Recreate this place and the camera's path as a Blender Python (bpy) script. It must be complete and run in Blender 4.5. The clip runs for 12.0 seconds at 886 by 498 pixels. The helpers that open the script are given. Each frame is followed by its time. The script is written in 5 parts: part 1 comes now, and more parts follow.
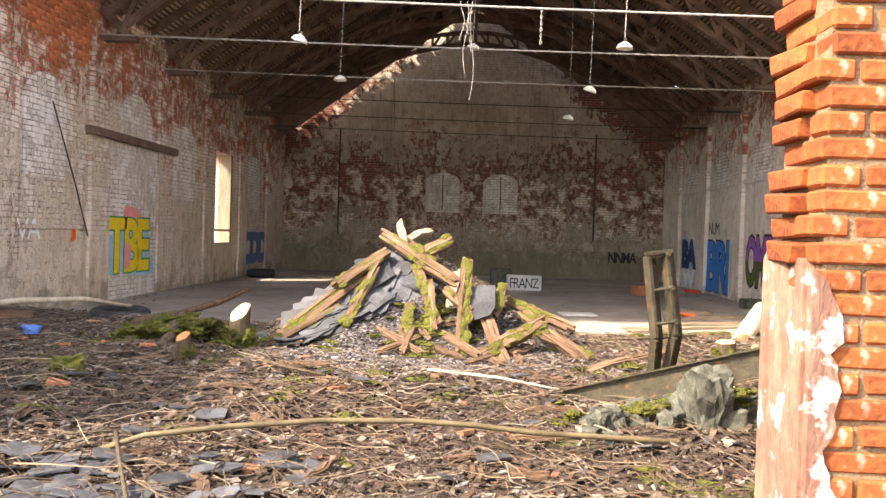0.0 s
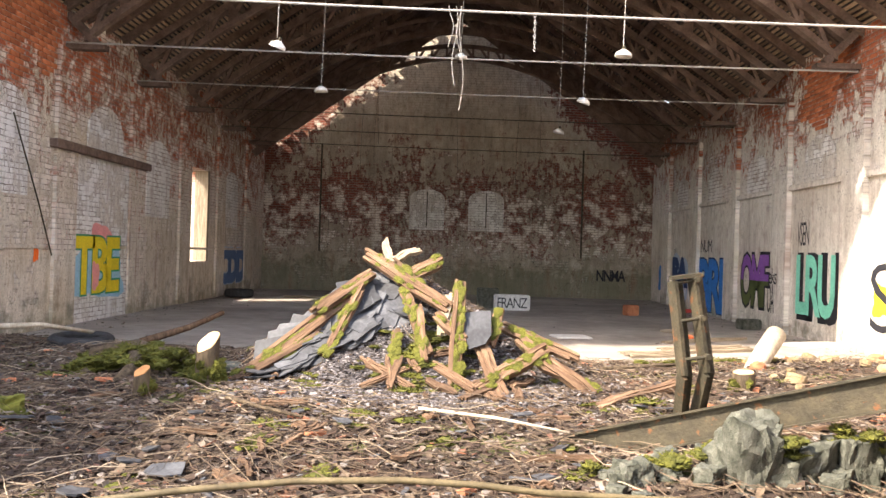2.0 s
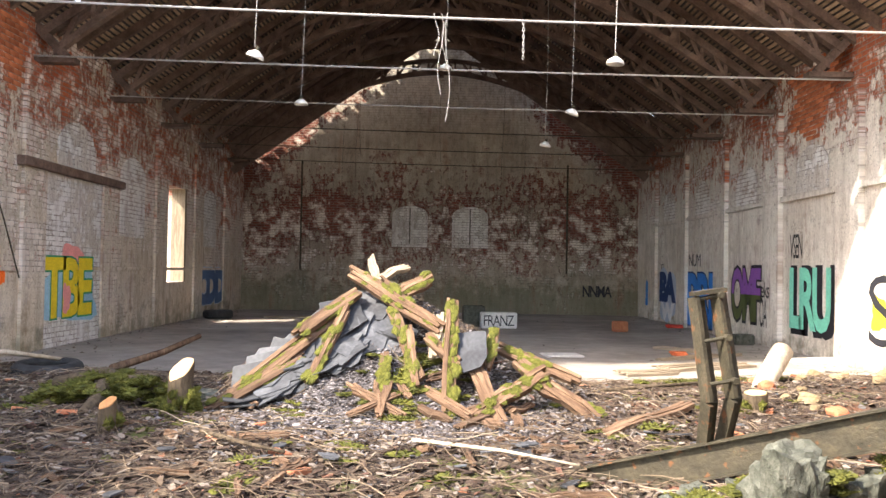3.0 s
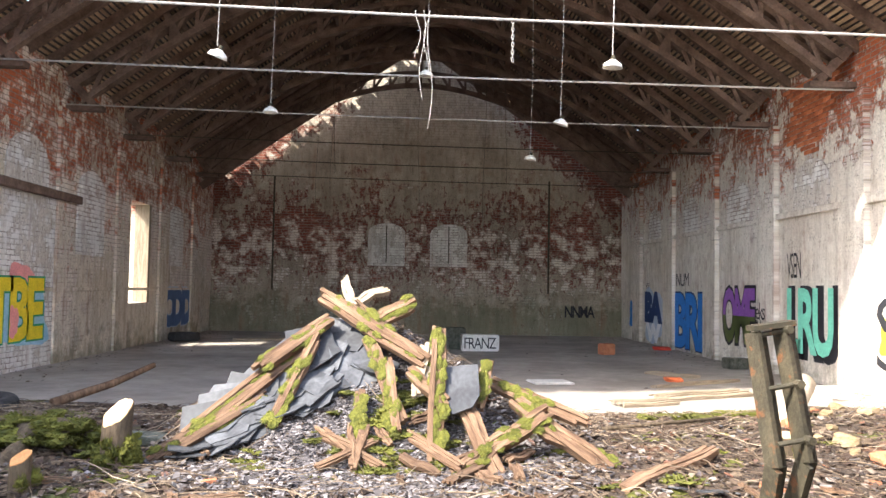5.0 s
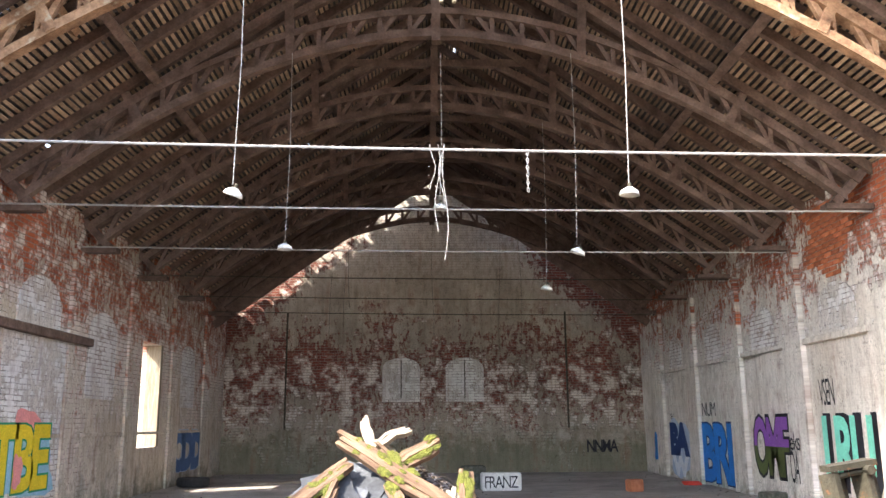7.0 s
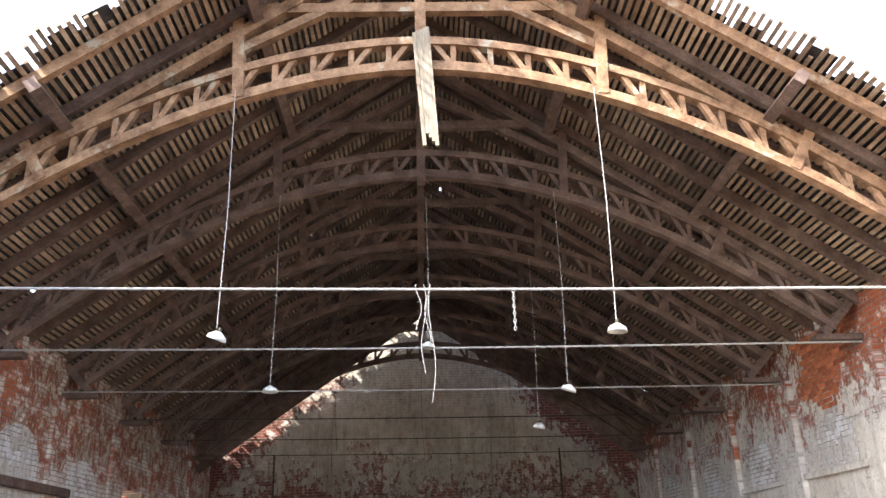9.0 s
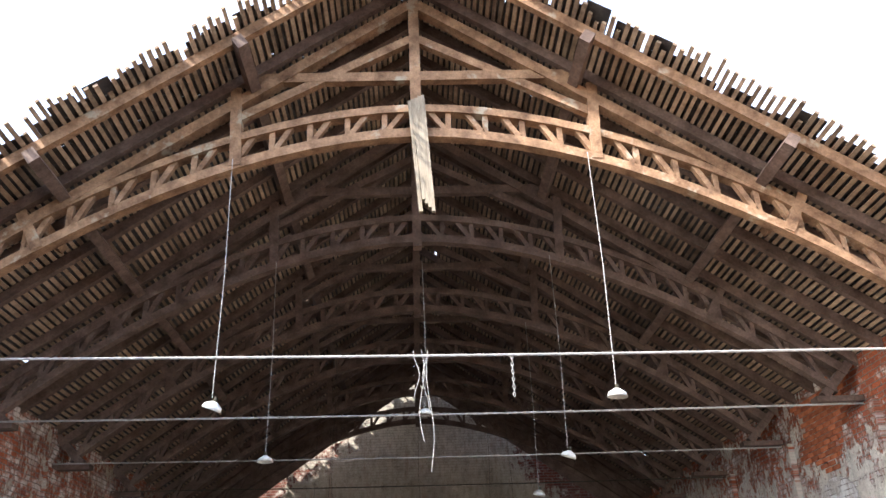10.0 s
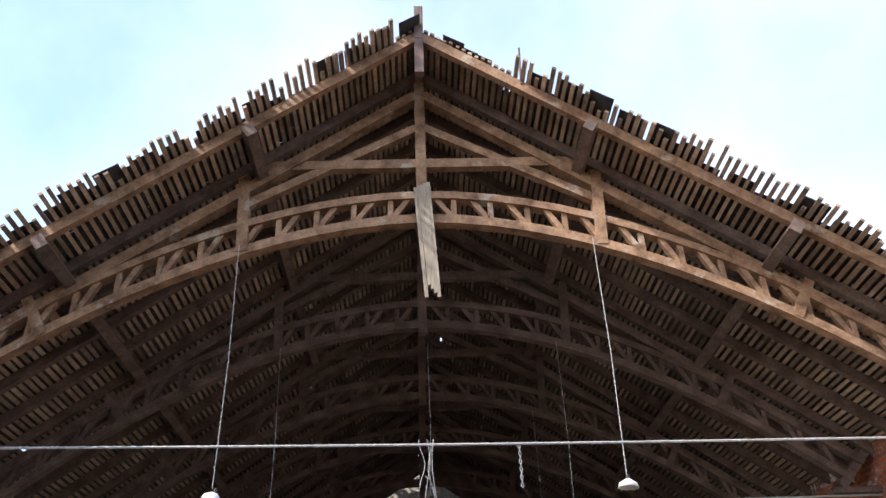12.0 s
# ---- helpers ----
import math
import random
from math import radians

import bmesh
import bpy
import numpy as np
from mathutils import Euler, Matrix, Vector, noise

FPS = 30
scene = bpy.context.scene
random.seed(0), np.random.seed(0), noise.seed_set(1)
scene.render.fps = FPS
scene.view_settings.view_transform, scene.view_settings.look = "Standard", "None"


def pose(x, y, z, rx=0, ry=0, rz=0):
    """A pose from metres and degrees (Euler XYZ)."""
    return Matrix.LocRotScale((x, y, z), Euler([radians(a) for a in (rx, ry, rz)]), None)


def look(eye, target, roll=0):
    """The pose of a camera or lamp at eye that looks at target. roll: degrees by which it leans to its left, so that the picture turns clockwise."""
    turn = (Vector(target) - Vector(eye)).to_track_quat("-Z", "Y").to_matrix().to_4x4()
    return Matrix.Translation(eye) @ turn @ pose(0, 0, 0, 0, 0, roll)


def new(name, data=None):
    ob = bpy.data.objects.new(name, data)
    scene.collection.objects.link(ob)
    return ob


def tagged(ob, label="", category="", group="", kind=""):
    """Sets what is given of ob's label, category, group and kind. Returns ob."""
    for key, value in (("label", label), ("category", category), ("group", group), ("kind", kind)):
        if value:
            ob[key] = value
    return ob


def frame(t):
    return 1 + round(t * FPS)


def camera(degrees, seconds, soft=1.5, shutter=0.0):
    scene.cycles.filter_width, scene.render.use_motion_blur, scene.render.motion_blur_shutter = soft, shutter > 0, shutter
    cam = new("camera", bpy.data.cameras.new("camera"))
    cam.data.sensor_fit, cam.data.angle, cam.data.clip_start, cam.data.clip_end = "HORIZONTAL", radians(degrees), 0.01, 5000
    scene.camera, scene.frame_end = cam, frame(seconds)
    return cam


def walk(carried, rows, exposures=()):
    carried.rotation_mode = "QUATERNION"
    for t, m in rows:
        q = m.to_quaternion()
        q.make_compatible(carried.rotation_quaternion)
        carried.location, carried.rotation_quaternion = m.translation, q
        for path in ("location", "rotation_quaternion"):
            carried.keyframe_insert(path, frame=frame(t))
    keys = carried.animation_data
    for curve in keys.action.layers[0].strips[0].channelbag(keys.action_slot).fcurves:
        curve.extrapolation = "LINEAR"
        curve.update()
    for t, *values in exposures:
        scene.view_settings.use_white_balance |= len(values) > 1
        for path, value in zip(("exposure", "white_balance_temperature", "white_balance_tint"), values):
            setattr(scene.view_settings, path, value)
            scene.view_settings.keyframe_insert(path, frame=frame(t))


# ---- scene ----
cam = camera(55.7, 12.0)
PATH = [
    (0, (-0.595, -1.593, 1.307), (-0.668, 0.405, 1.271), 1.8),
    (0.5, (-0.598, -1.494, 1.304), (-0.706, 0.503, 1.263), 1.4),
    (1, (-0.689, -1.327, 1.298), (-0.783, 0.67, 1.262), 1.3),
    (1.5, (-0.72, -1.11, 1.315), (-0.765, 0.889, 1.297), 1.8),
    (2, (-0.689, -0.91, 1.331), (-0.721, 1.09, 1.337), 1.7),
    (2.5, (-0.721, -0.687, 1.32), (-0.737, 1.313, 1.345), 1.1),
    (3, (-0.77, -0.47, 1.322), (-0.758, 1.529, 1.371), 1.0),
    (3.5, (-0.764, -0.2, 1.339), (-0.716, 1.797, 1.423), 0.7),
    (5.5, (-0.845, 0.521, 1.359), (-0.775, 2.518, 1.453), 1.0),
    (6, (-0.849, 0.593, 1.366), (-0.828, 2.589, 1.49), 0.7),
    (6.5, (-0.876, 0.62, 1.38), (-0.847, 2.597, 1.676), 0.0),
    (7, (-0.895, 0.645, 1.386), (-0.856, 2.603, 1.793), -0.4),
    (9, (-0.851, 0.686, 1.471), (-0.786, 2.555, 2.181), -1.7),
    (9.5, (-0.859, 0.684, 1.489), (-0.788, 2.527, 2.263), -2.1),
    (10, (-0.876, 0.682, 1.508), (-0.795, 2.492, 2.354), -2.5),
    (10.5, (-0.88, 0.687, 1.514), (-0.792, 2.468, 2.419), -2.7),
    (11, (-0.88, 0.687, 1.52), (-0.79, 2.436, 2.486), -2.7),
    (11.5, (-0.879, 0.696, 1.527), (-0.792, 2.409, 2.555), -2.8),
    (12, (-0.884, 0.708, 1.522), (-0.81, 2.423, 2.549), -2.5),
]
EXPOSURES = [(0, 2.5, 7500, 15), (3.5, 2.5, 6600, 11), (6, 2.8, 6300, 10), (7, 2.9, 6200, 10), (9.5, 2.6, 6000, 9), (12, 1.35, 5800, 10)]
walk(cam, [(t, look(eye, target, roll)) for t, eye, target, roll in PATH], EXPOSURES)

# ---- world and sun ----
SUN_WAY = Vector((0.84, 0.5, -0.9)).normalized()
elev = math.asin(-SUN_WAY.z)
world = bpy.data.worlds.new("sky")
scene.world = world
world.use_nodes = True
wn, wl = world.node_tree.nodes, world.node_tree.links
wn.clear()
wout, wbg = wn.new("ShaderNodeOutputWorld"), wn.new("ShaderNodeBackground")
sky = wn.new("ShaderNodeTexSky")
sky.sky_type = "NISHITA"
sky.sun_disc = False
sky.sun_elevation = elev
sky.sun_rotation = math.atan2(-SUN_WAY.x, -SUN_WAY.y)
sky.dust_density = 2.0
wtc, wnz, wramp, wmix = wn.new("ShaderNodeTexCoord"), wn.new("ShaderNodeTexNoise"), wn.new("ShaderNodeValToRGB"), wn.new("ShaderNodeMixRGB")
wnz.inputs["Scale"].default_value = 1.1
wnz.inputs["Detail"].default_value = 6
wnz.inputs["Roughness"].default_value = 0.55
wramp.color_ramp.elements[0].position, wramp.color_ramp.elements[1].position = 0.4, 0.8
wmix.inputs[2].default_value = (3.6, 3.75, 4.4, 1)
wl.new(wtc.outputs["Generated"], wnz.inputs["Vector"])
wl.new(wnz.outputs["Fac"], wramp.inputs["Fac"])
wl.new(wramp.outputs["Color"], wmix.inputs[0])
wl.new(sky.outputs["Color"], wmix.inputs[1])
wl.new(wmix.outputs["Color"], wbg.inputs["Color"])
wbg.inputs["Strength"].default_value = 0.18
wl.new(wbg.outputs["Background"], wout.inputs["Surface"])
sun = new("sun", bpy.data.lights.new("sun", "SUN"))
sun.data.energy, sun.data.angle, sun.data.color = 2.8, radians(1.0), (1.0, 0.94, 0.85)
sun.matrix_world = look((0, 0, 30), Vector((0, 0, 30)) + SUN_WAY)

# ---- materials ----
def mat_base(name, rough=0.9, metal=0.0):
    m = bpy.data.materials.new(name)
    m.use_nodes = True
    n, l = m.node_tree.nodes, m.node_tree.links
    b = n["Principled BSDF"]
    b.inputs["Roughness"].default_value = rough
    b.inputs["Metallic"].default_value = metal
    b.inputs["Specular IOR Level"].default_value = 0.25
    return m, n, l, b

def noise_node(n, l, vec, scale, detail=5, rough=0.6):
    k = n.new("ShaderNodeTexNoise")
    k.inputs["Scale"].default_value, k.inputs["Detail"].default_value, k.inputs["Roughness"].default_value = scale, detail, rough
    if vec is not None:
        l.new(vec, k.inputs["Vector"])
    return k.outputs["Fac"]

def ramp(n, l, fac, stops):
    r = n.new("ShaderNodeValToRGB")
    e = r.color_ramp.elements
    while len(e) < len(stops):
        e.new(0.5)
    for k, (p, c) in zip(e, stops):
        k.position = p
        k.color = (*c, 1) if len(c) == 3 else c
    l.new(fac, r.inputs["Fac"])
    return r.outputs["Color"]

def mask(n, l, fac, lo, hi):
    r = n.new("ShaderNodeMapRange")
    r.inputs["From Min"].default_value, r.inputs["From Max"].default_value = lo, hi
    l.new(fac, r.inputs["Value"])
    return r.outputs["Result"]

def mixc(n, l, fac, a, b, mode="MIX"):
    k = n.new("ShaderNodeMixRGB")
    k.blend_type = mode
    for s, v in zip(k.inputs, (fac, a, b)):
        if isinstance(v, (int, float)):
            s.default_value = v
        elif isinstance(v, tuple):
            s.default_value = (*v, 1)
        else:
            l.new(v, s)
    return k.outputs["Color"]

def calc(n, l, op, a, b):
    k = n.new("ShaderNodeMath")
    k.operation = op
    for s, v in zip(k.inputs, (a, b)):
        if isinstance(v, (int, float)):
            s.default_value = v
        else:
            l.new(v, s)
    return k.outputs["Value"]

def bump(n, l, b, height, strength=0.5, dist=0.02):
    k = n.new("ShaderNodeBump")
    k.inputs["Strength"].default_value, k.inputs["Distance"].default_value = strength, dist
    l.new(height, k.inputs["Height"])
    l.new(k.outputs["Normal"], b.inputs["Normal"])

def simple(name, c1, c2, scale=8.0, rough=0.9, metal=0.0, bump_s=0.4, stretch=None, extra=None, rnd=0.0):
    """Two-colour noise at two scales, with relief; stretch squeezes the grain along one axis."""
    m, n, l, b = mat_base(name, rough, metal)
    tc = n.new("ShaderNodeTexCoord")
    vec = tc.outputs["Object"]
    if stretch:
        mp = n.new("ShaderNodeMapping")
        mp.inputs["Scale"].default_value = stretch
        l.new(vec, mp.inputs["Vector"])
        vec = mp.outputs["Vector"]
    big = noise_node(n, l, vec, scale)
    fine = noise_node(n, l, vec, scale * 7, 4)
    col = ramp(n, l, big, [(0.3, c1), (0.7, c2)])
    col = mixc(n, l, 0.6, col, ramp(n, l, fine, [(0.25, (0.45, 0.45, 0.45)), (0.75, (1.25, 1.25, 1.25))]), "MULTIPLY")
    if extra:
        f = mask(n, l, noise_node(n, l, tc.outputs["Object"], extra[1], 4), extra[2], extra[2] + 0.08)
        col = mixc(n, l, f, col, extra[0])
    if rnd:
        oi = n.new("ShaderNodeObjectInfo")
        col = mixc(n, l, 1.0, col, ramp(n, l, oi.outputs["Random"], [(0, (1 - rnd,) * 3), (1, (1 + rnd,) * 3)]), "MULTIPLY")
    l.new(col, b.inputs["Base Color"])
    bump(n, l, b, fine, bump_s, 0.01)
    return m

def island(name, stops, rough=0.9, scale=30):
    """Colour by the piece of a joined mesh."""
    m, n, l, b = mat_base(name, rough)
    g = n.new("ShaderNodeNewGeometry")
    tc = n.new("ShaderNodeTexCoord")
    f = noise_node(n, l, tc.outputs["Object"], scale, 3)
    col = ramp(n, l, g.outputs["Random Per Island"], stops)
    col = mixc(n, l, 0.7, col, ramp(n, l, f, [(0.3, (0.5, 0.5, 0.5)), (0.7, (1.2, 1.2, 1.2))]), "MULTIPLY")
    l.new(col, b.inputs["Base Color"])
    return m

def masonry(name, along, brick_a, brick_b, plaster_a, plaster_b, white, red_mask, white_amount, green_top=0.5, band=None, gable=False):
    """Old brickwork under flaking plaster and limewash. red_mask: (height where plaster begins to be lost, per metre, bias)."""
    m, n, l, b = mat_base(name, 0.92)
    g = n.new("ShaderNodeNewGeometry")
    sp = n.new("ShaderNodeSeparateXYZ")
    l.new(g.outputs["Position"], sp.inputs[0])
    cb = n.new("ShaderNodeCombineXYZ")
    l.new(sp.outputs[along], cb.inputs[0])
    l.new(sp.outputs["Z"], cb.inputs[1])
    vec = cb.outputs[0]
    wob = n.new("ShaderNodeTexNoise")
    wob.inputs["Scale"].default_value = 3
    l.new(vec, wob.inputs["Vector"])
    wv = n.new("ShaderNodeVectorMath")
    wv.operation = "MULTIPLY_ADD"
    l.new(wob.outputs["Color"], wv.inputs[0])
    wv.inputs[1].default_value = (0.03, 0.03, 0)
    l.new(vec, wv.inputs[2])
    br = n.new("ShaderNodeTexBrick")
    br.inputs["Scale"].default_value = 1.0
    br.inputs["Brick Width"].default_value, br.inputs["Row Height"].default_value = 0.25, 0.08
    br.inputs["Mortar Size"].default_value, br.inputs["Mortar Smooth"].default_value = 0.008, 0.3
    br.inputs["Color1"].default_value, br.inputs["Color2"].default_value = (*brick_a, 1), (*brick_b, 1)
    br.inputs["Mortar"].default_value = (0.28, 0.24, 0.2, 1)
    l.new(wv.outputs[0], br.inputs["Vector"])
    n1, n2, n3 = noise_node(n, l, vec, 0.55, 8, 0.62), noise_node(n, l, vec, 2.6, 8, 0.68), noise_node(n, l, vec, 26, 6, 0.7)
    flake_map = n.new("ShaderNodeMapping")
    flake_map.inputs["Scale"].default_value = (1.0, 0.42, 1)
    l.new(vec, flake_map.inputs["Vector"])
    flakes = noise_node(n, l, flake_map.outputs["Vector"], 8.5, 6, 0.72)
    str_map = n.new("ShaderNodeMapping")
    str_map.inputs["Scale"].default_value = (2.4, 0.22, 1)
    l.new(vec, str_map.inputs["Vector"])
    streak = noise_node(n, l, str_map.outputs["Vector"], 1.6, 7, 0.65)
    brick = mixc(n, l, 0.75, br.outputs["Color"], ramp(n, l, n3, [(0.25, (0.4, 0.4, 0.4)), (0.8, (1.35, 1.3, 1.25))]), "MULTIPLY")
    brick = mixc(n, l, 0.8, brick, ramp(n, l, n1, [(0.3, (0.45, 0.42, 0.4)), (0.6, (1.15, 1.1, 1.1))]), "MULTIPLY")
    # limewash left on the bricks
    hi_cl = n.new("ShaderNodeClamp")
    hi_cl.inputs["Min"].default_value, hi_cl.inputs["Max"].default_value = -0.03, 0.05
    l.new(calc(n, l, "MULTIPLY", calc(n, l, "SUBTRACT", 3.3, sp.outputs["Z"]), 0.12), hi_cl.inputs["Value"])
    wf = mask(n, l, calc(n, l, "ADD", calc(n, l, "ADD", n2, hi_cl.outputs["Result"]), calc(n, l, "MULTIPLY", br.outputs["Fac"], -0.12)), 0.62 - white_amount, 0.72 - white_amount)
    brick = mixc(n, l, calc(n, l, "MULTIPLY", wf, 0.85), brick, white)
    pl = ramp(n, l, n1, [(0.3, plaster_a), (0.65, plaster_b)])
    pl = mixc(n, l, 0.7, pl, ramp(n, l, streak, [(0.3, (0.52, 0.47, 0.42)), (0.6, (1.12, 1.12, 1.12))]), "MULTIPLY")
    pl = mixc(n, l, 0.6, pl, ramp(n, l, flakes, [(0.34, (0.55, 0.5, 0.45)), (0.48, (1.0, 1.0, 1.0)), (0.7, (1.12, 1.12, 1.12))]), "MULTIPLY")
    pl = mixc(n, l, 0.5, pl, ramp(n, l, n3, [(0.3, (0.6, 0.6, 0.6)), (0.7, (1.15, 1.15, 1.15))]), "MULTIPLY")
    h0, per, bias = red_mask
    hgt = calc(n, l, "MULTIPLY", calc(n, l, "SUBTRACT", sp.outputs["Z"], h0), per)
    hgt_cl = n.new("ShaderNodeClamp")
    hgt_cl.inputs["Min"].default_value, hgt_cl.inputs["Max"].default_value = -0.22, 0.25
    l.new(hgt, hgt_cl.inputs["Value"])
    if band:
        hgt = calc(n, l, "SUBTRACT", 0.16, calc(n, l, "MULTIPLY", calc(n, l, "ABSOLUTE", calc(n, l, "SUBTRACT", sp.outputs["Z"], band), 0), 0.085))
        l.new(hgt, hgt_cl.inputs["Value"])
    f = calc(n, l, "ADD", calc(n, l, "MULTIPLY", n2, 0.6), calc(n, l, "MULTIPLY", n1, 0.5))
    f = calc(n, l, "ADD", calc(n, l, "ADD", f, bias), hgt_cl.outputs["Result"])
    f = calc(n, l, "ADD", f, calc(n, l, "MULTIPLY", calc(n, l, "SUBTRACT", flakes, 0.5), 0.5))
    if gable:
        # plaster lost along the raking top of the gable; limewash kept below it, whitened upwards for sky light too
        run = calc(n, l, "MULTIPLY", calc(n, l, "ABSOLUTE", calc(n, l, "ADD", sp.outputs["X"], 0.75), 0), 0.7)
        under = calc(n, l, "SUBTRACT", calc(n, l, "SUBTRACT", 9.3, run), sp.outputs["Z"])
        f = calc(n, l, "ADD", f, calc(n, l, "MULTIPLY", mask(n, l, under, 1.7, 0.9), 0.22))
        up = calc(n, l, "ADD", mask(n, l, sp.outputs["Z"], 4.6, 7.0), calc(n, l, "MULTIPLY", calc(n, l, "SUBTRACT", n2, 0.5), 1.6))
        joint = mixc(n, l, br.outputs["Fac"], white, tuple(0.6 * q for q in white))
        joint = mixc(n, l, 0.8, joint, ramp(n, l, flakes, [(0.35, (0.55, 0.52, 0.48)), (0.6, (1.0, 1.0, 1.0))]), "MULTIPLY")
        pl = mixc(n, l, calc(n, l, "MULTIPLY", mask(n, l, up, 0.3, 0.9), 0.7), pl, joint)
    bare = mask(n, l, f, 0.53, 0.58)
    col = mixc(n, l, bare, pl, brick)
    # damp and algae near the ground, with a ragged upper edge
    gr = mask(n, l, calc(n, l, "ADD", sp.outputs["Z"], calc(n, l, "MULTIPLY", calc(n, l, "SUBTRACT", n2, 0.5), -3.0)), green_top, green_top - 0.6)
    col = mixc(n, l, calc(n, l, "MULTIPLY", gr, 0.6), col, (0.09, 0.1, 0.05))
    rust = mask(n, l, calc(n, l, "ADD", calc(n, l, "MULTIPLY", streak, 0.7), calc(n, l, "MULTIPLY", n2, 0.4)), 0.57, 0.7)
    grime = mask(n, l, calc(n, l, "ADD", calc(n, l, "MULTIPLY", n3, 0.5), calc(n, l, "MULTIPLY", n2, 0.5)), 0.45, 0.34)
    col = mixc(n, l, calc(n, l, "MULTIPLY", grime, 0.75), col, (0.07, 0.055, 0.04))
    col = mixc(n, l, calc(n, l, "MULTIPLY", rust, 0.55), col, (0.2, 0.085, 0.04))
    l.new(col, b.inputs["Base Color"])
    hh = calc(n, l, "ADD", calc(n, l, "MULTIPLY", calc(n, l, "MULTIPLY", br.outputs["Fac"], -1.0), calc(n, l, "ADD", bare, 0.12)), calc(n, l, "MULTIPLY", n3, 0.6))
    hh = calc(n, l, "ADD", hh, calc(n, l, "MULTIPLY", bare, -0.9))
    bump(n, l, b, hh, 0.8, 0.02)
    return m

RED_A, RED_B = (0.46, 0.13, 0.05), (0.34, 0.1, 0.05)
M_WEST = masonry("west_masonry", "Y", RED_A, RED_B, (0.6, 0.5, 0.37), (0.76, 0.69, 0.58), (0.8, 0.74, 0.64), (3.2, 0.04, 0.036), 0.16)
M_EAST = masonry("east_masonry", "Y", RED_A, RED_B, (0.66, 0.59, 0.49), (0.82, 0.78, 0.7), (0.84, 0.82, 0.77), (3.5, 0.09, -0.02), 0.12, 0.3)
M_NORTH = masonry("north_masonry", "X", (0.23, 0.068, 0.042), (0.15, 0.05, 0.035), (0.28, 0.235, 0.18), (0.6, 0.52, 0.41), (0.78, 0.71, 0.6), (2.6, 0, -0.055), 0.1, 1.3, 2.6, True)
M_FRONT = masonry("front_masonry", "X", (0.55, 0.17, 0.06), (0.42, 0.13, 0.06), (0.5, 0.38, 0.3), (0.55, 0.45, 0.38), (0.8, 0.77, 0.72), (1.2, 0.2, 0.05), 0.02, 0.1)
M_INFILL_W = masonry("limewashed_infill", "Y", (0.5, 0.42, 0.36), (0.58, 0.5, 0.44), (0.66, 0.6, 0.52), (0.8, 0.76, 0.7), (0.84, 0.82, 0.78), (0, 0, 0.03), 0.2, -1)
M_INFILL_N = masonry("limewashed_infill_back", "X", (0.46, 0.4, 0.34), (0.54, 0.48, 0.41), (0.56, 0.51, 0.45), (0.72, 0.68, 0.61), (0.78, 0.75, 0.69), (0, 0, 0.03), 0.2, -1)
# roof timber in two tones: inner darkened for shade, weathered front warmed for sunlight
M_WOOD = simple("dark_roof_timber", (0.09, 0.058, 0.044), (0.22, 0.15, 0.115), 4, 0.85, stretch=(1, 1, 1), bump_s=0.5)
M_WARMWOOD = simple("weathered_sunlit_timber", (0.15, 0.08, 0.043), (0.42, 0.25, 0.14), 5, 0.85, bump_s=0.8, extra=((0.38, 0.31, 0.22), 3, 0.6))
M_LATH = simple("roof_lath_wood", (0.2, 0.135, 0.09), (0.46, 0.33, 0.22), 3, 0.9, rnd=0.4)
M_PALEWOOD = simple("split_pale_wood", (0.2, 0.155, 0.105), (0.4, 0.325, 0.23), 5, 0.9, stretch=(6, 6, 0.6))
M_ROTTEN = simple("rotten_plank_wood", (0.07, 0.038, 0.022), (0.24, 0.15, 0.09), 3.0, 0.95, stretch=(7, 7, 0.7), bump_s=1.0, rnd=0.3)
M_MOSS = simple("moss", (0.045, 0.05, 0.011), (0.155, 0.15, 0.026), 9, 1.0, bump_s=1.0)
M_SLATE = simple("roof_slate", (0.026, 0.026, 0.028), (0.092, 0.094, 0.098), 5, 0.6, bump_s=0.25, rnd=0.4)
M_SLATE_UNDER = simple("roof_slate_underside", (0.03, 0.028, 0.028), (0.08, 0.07, 0.065), 6, 0.8, bump_s=0.25)
M_RUSTIRON = simple("rusty_painted_steel", (0.035, 0.032, 0.022), (0.09, 0.075, 0.048), 9, 0.6, 0.3, extra=((0.16, 0.07, 0.03), 14, 0.6))
M_CABLE = simple("weathered_steel_rod", (0.3, 0.28, 0.25), (0.5, 0.46, 0.42), 20, 0.6, 0.2, bump_s=0.1)
M_ENAMEL = simple("dusty_white_enamel", (0.62, 0.6, 0.55), (0.78, 0.76, 0.7), 14, 0.45, bump_s=0.1)
M_CONCRETE = simple("lichened_concrete", (0.04, 0.043, 0.03), (0.145, 0.145, 0.115), 14, 0.95, bump_s=0.9)
M_BLOCK = simple("whitened_block", (0.6, 0.58, 0.53), (0.75, 0.73, 0.68), 6, 0.9)
M_RUBBER = simple("tyre_rubber", (0.018, 0.018, 0.018), (0.05, 0.05, 0.05), 12, 0.75, bump_s=0.3)
M_BARK = simple("stump_bark", (0.05, 0.036, 0.022), (0.15, 0.11, 0.07), 10, 0.95, stretch=(3, 3, 0.5), bump_s=1.0)
M_CUT = simple("fresh_cut_wood", (0.48, 0.31, 0.15), (0.62, 0.45, 0.26), 12, 0.85, bump_s=0.2)
M_CUTRED = simple("old_cut_wood", (0.36, 0.16, 0.06), (0.5, 0.25, 0.1), 12, 0.85, bump_s=0.2)
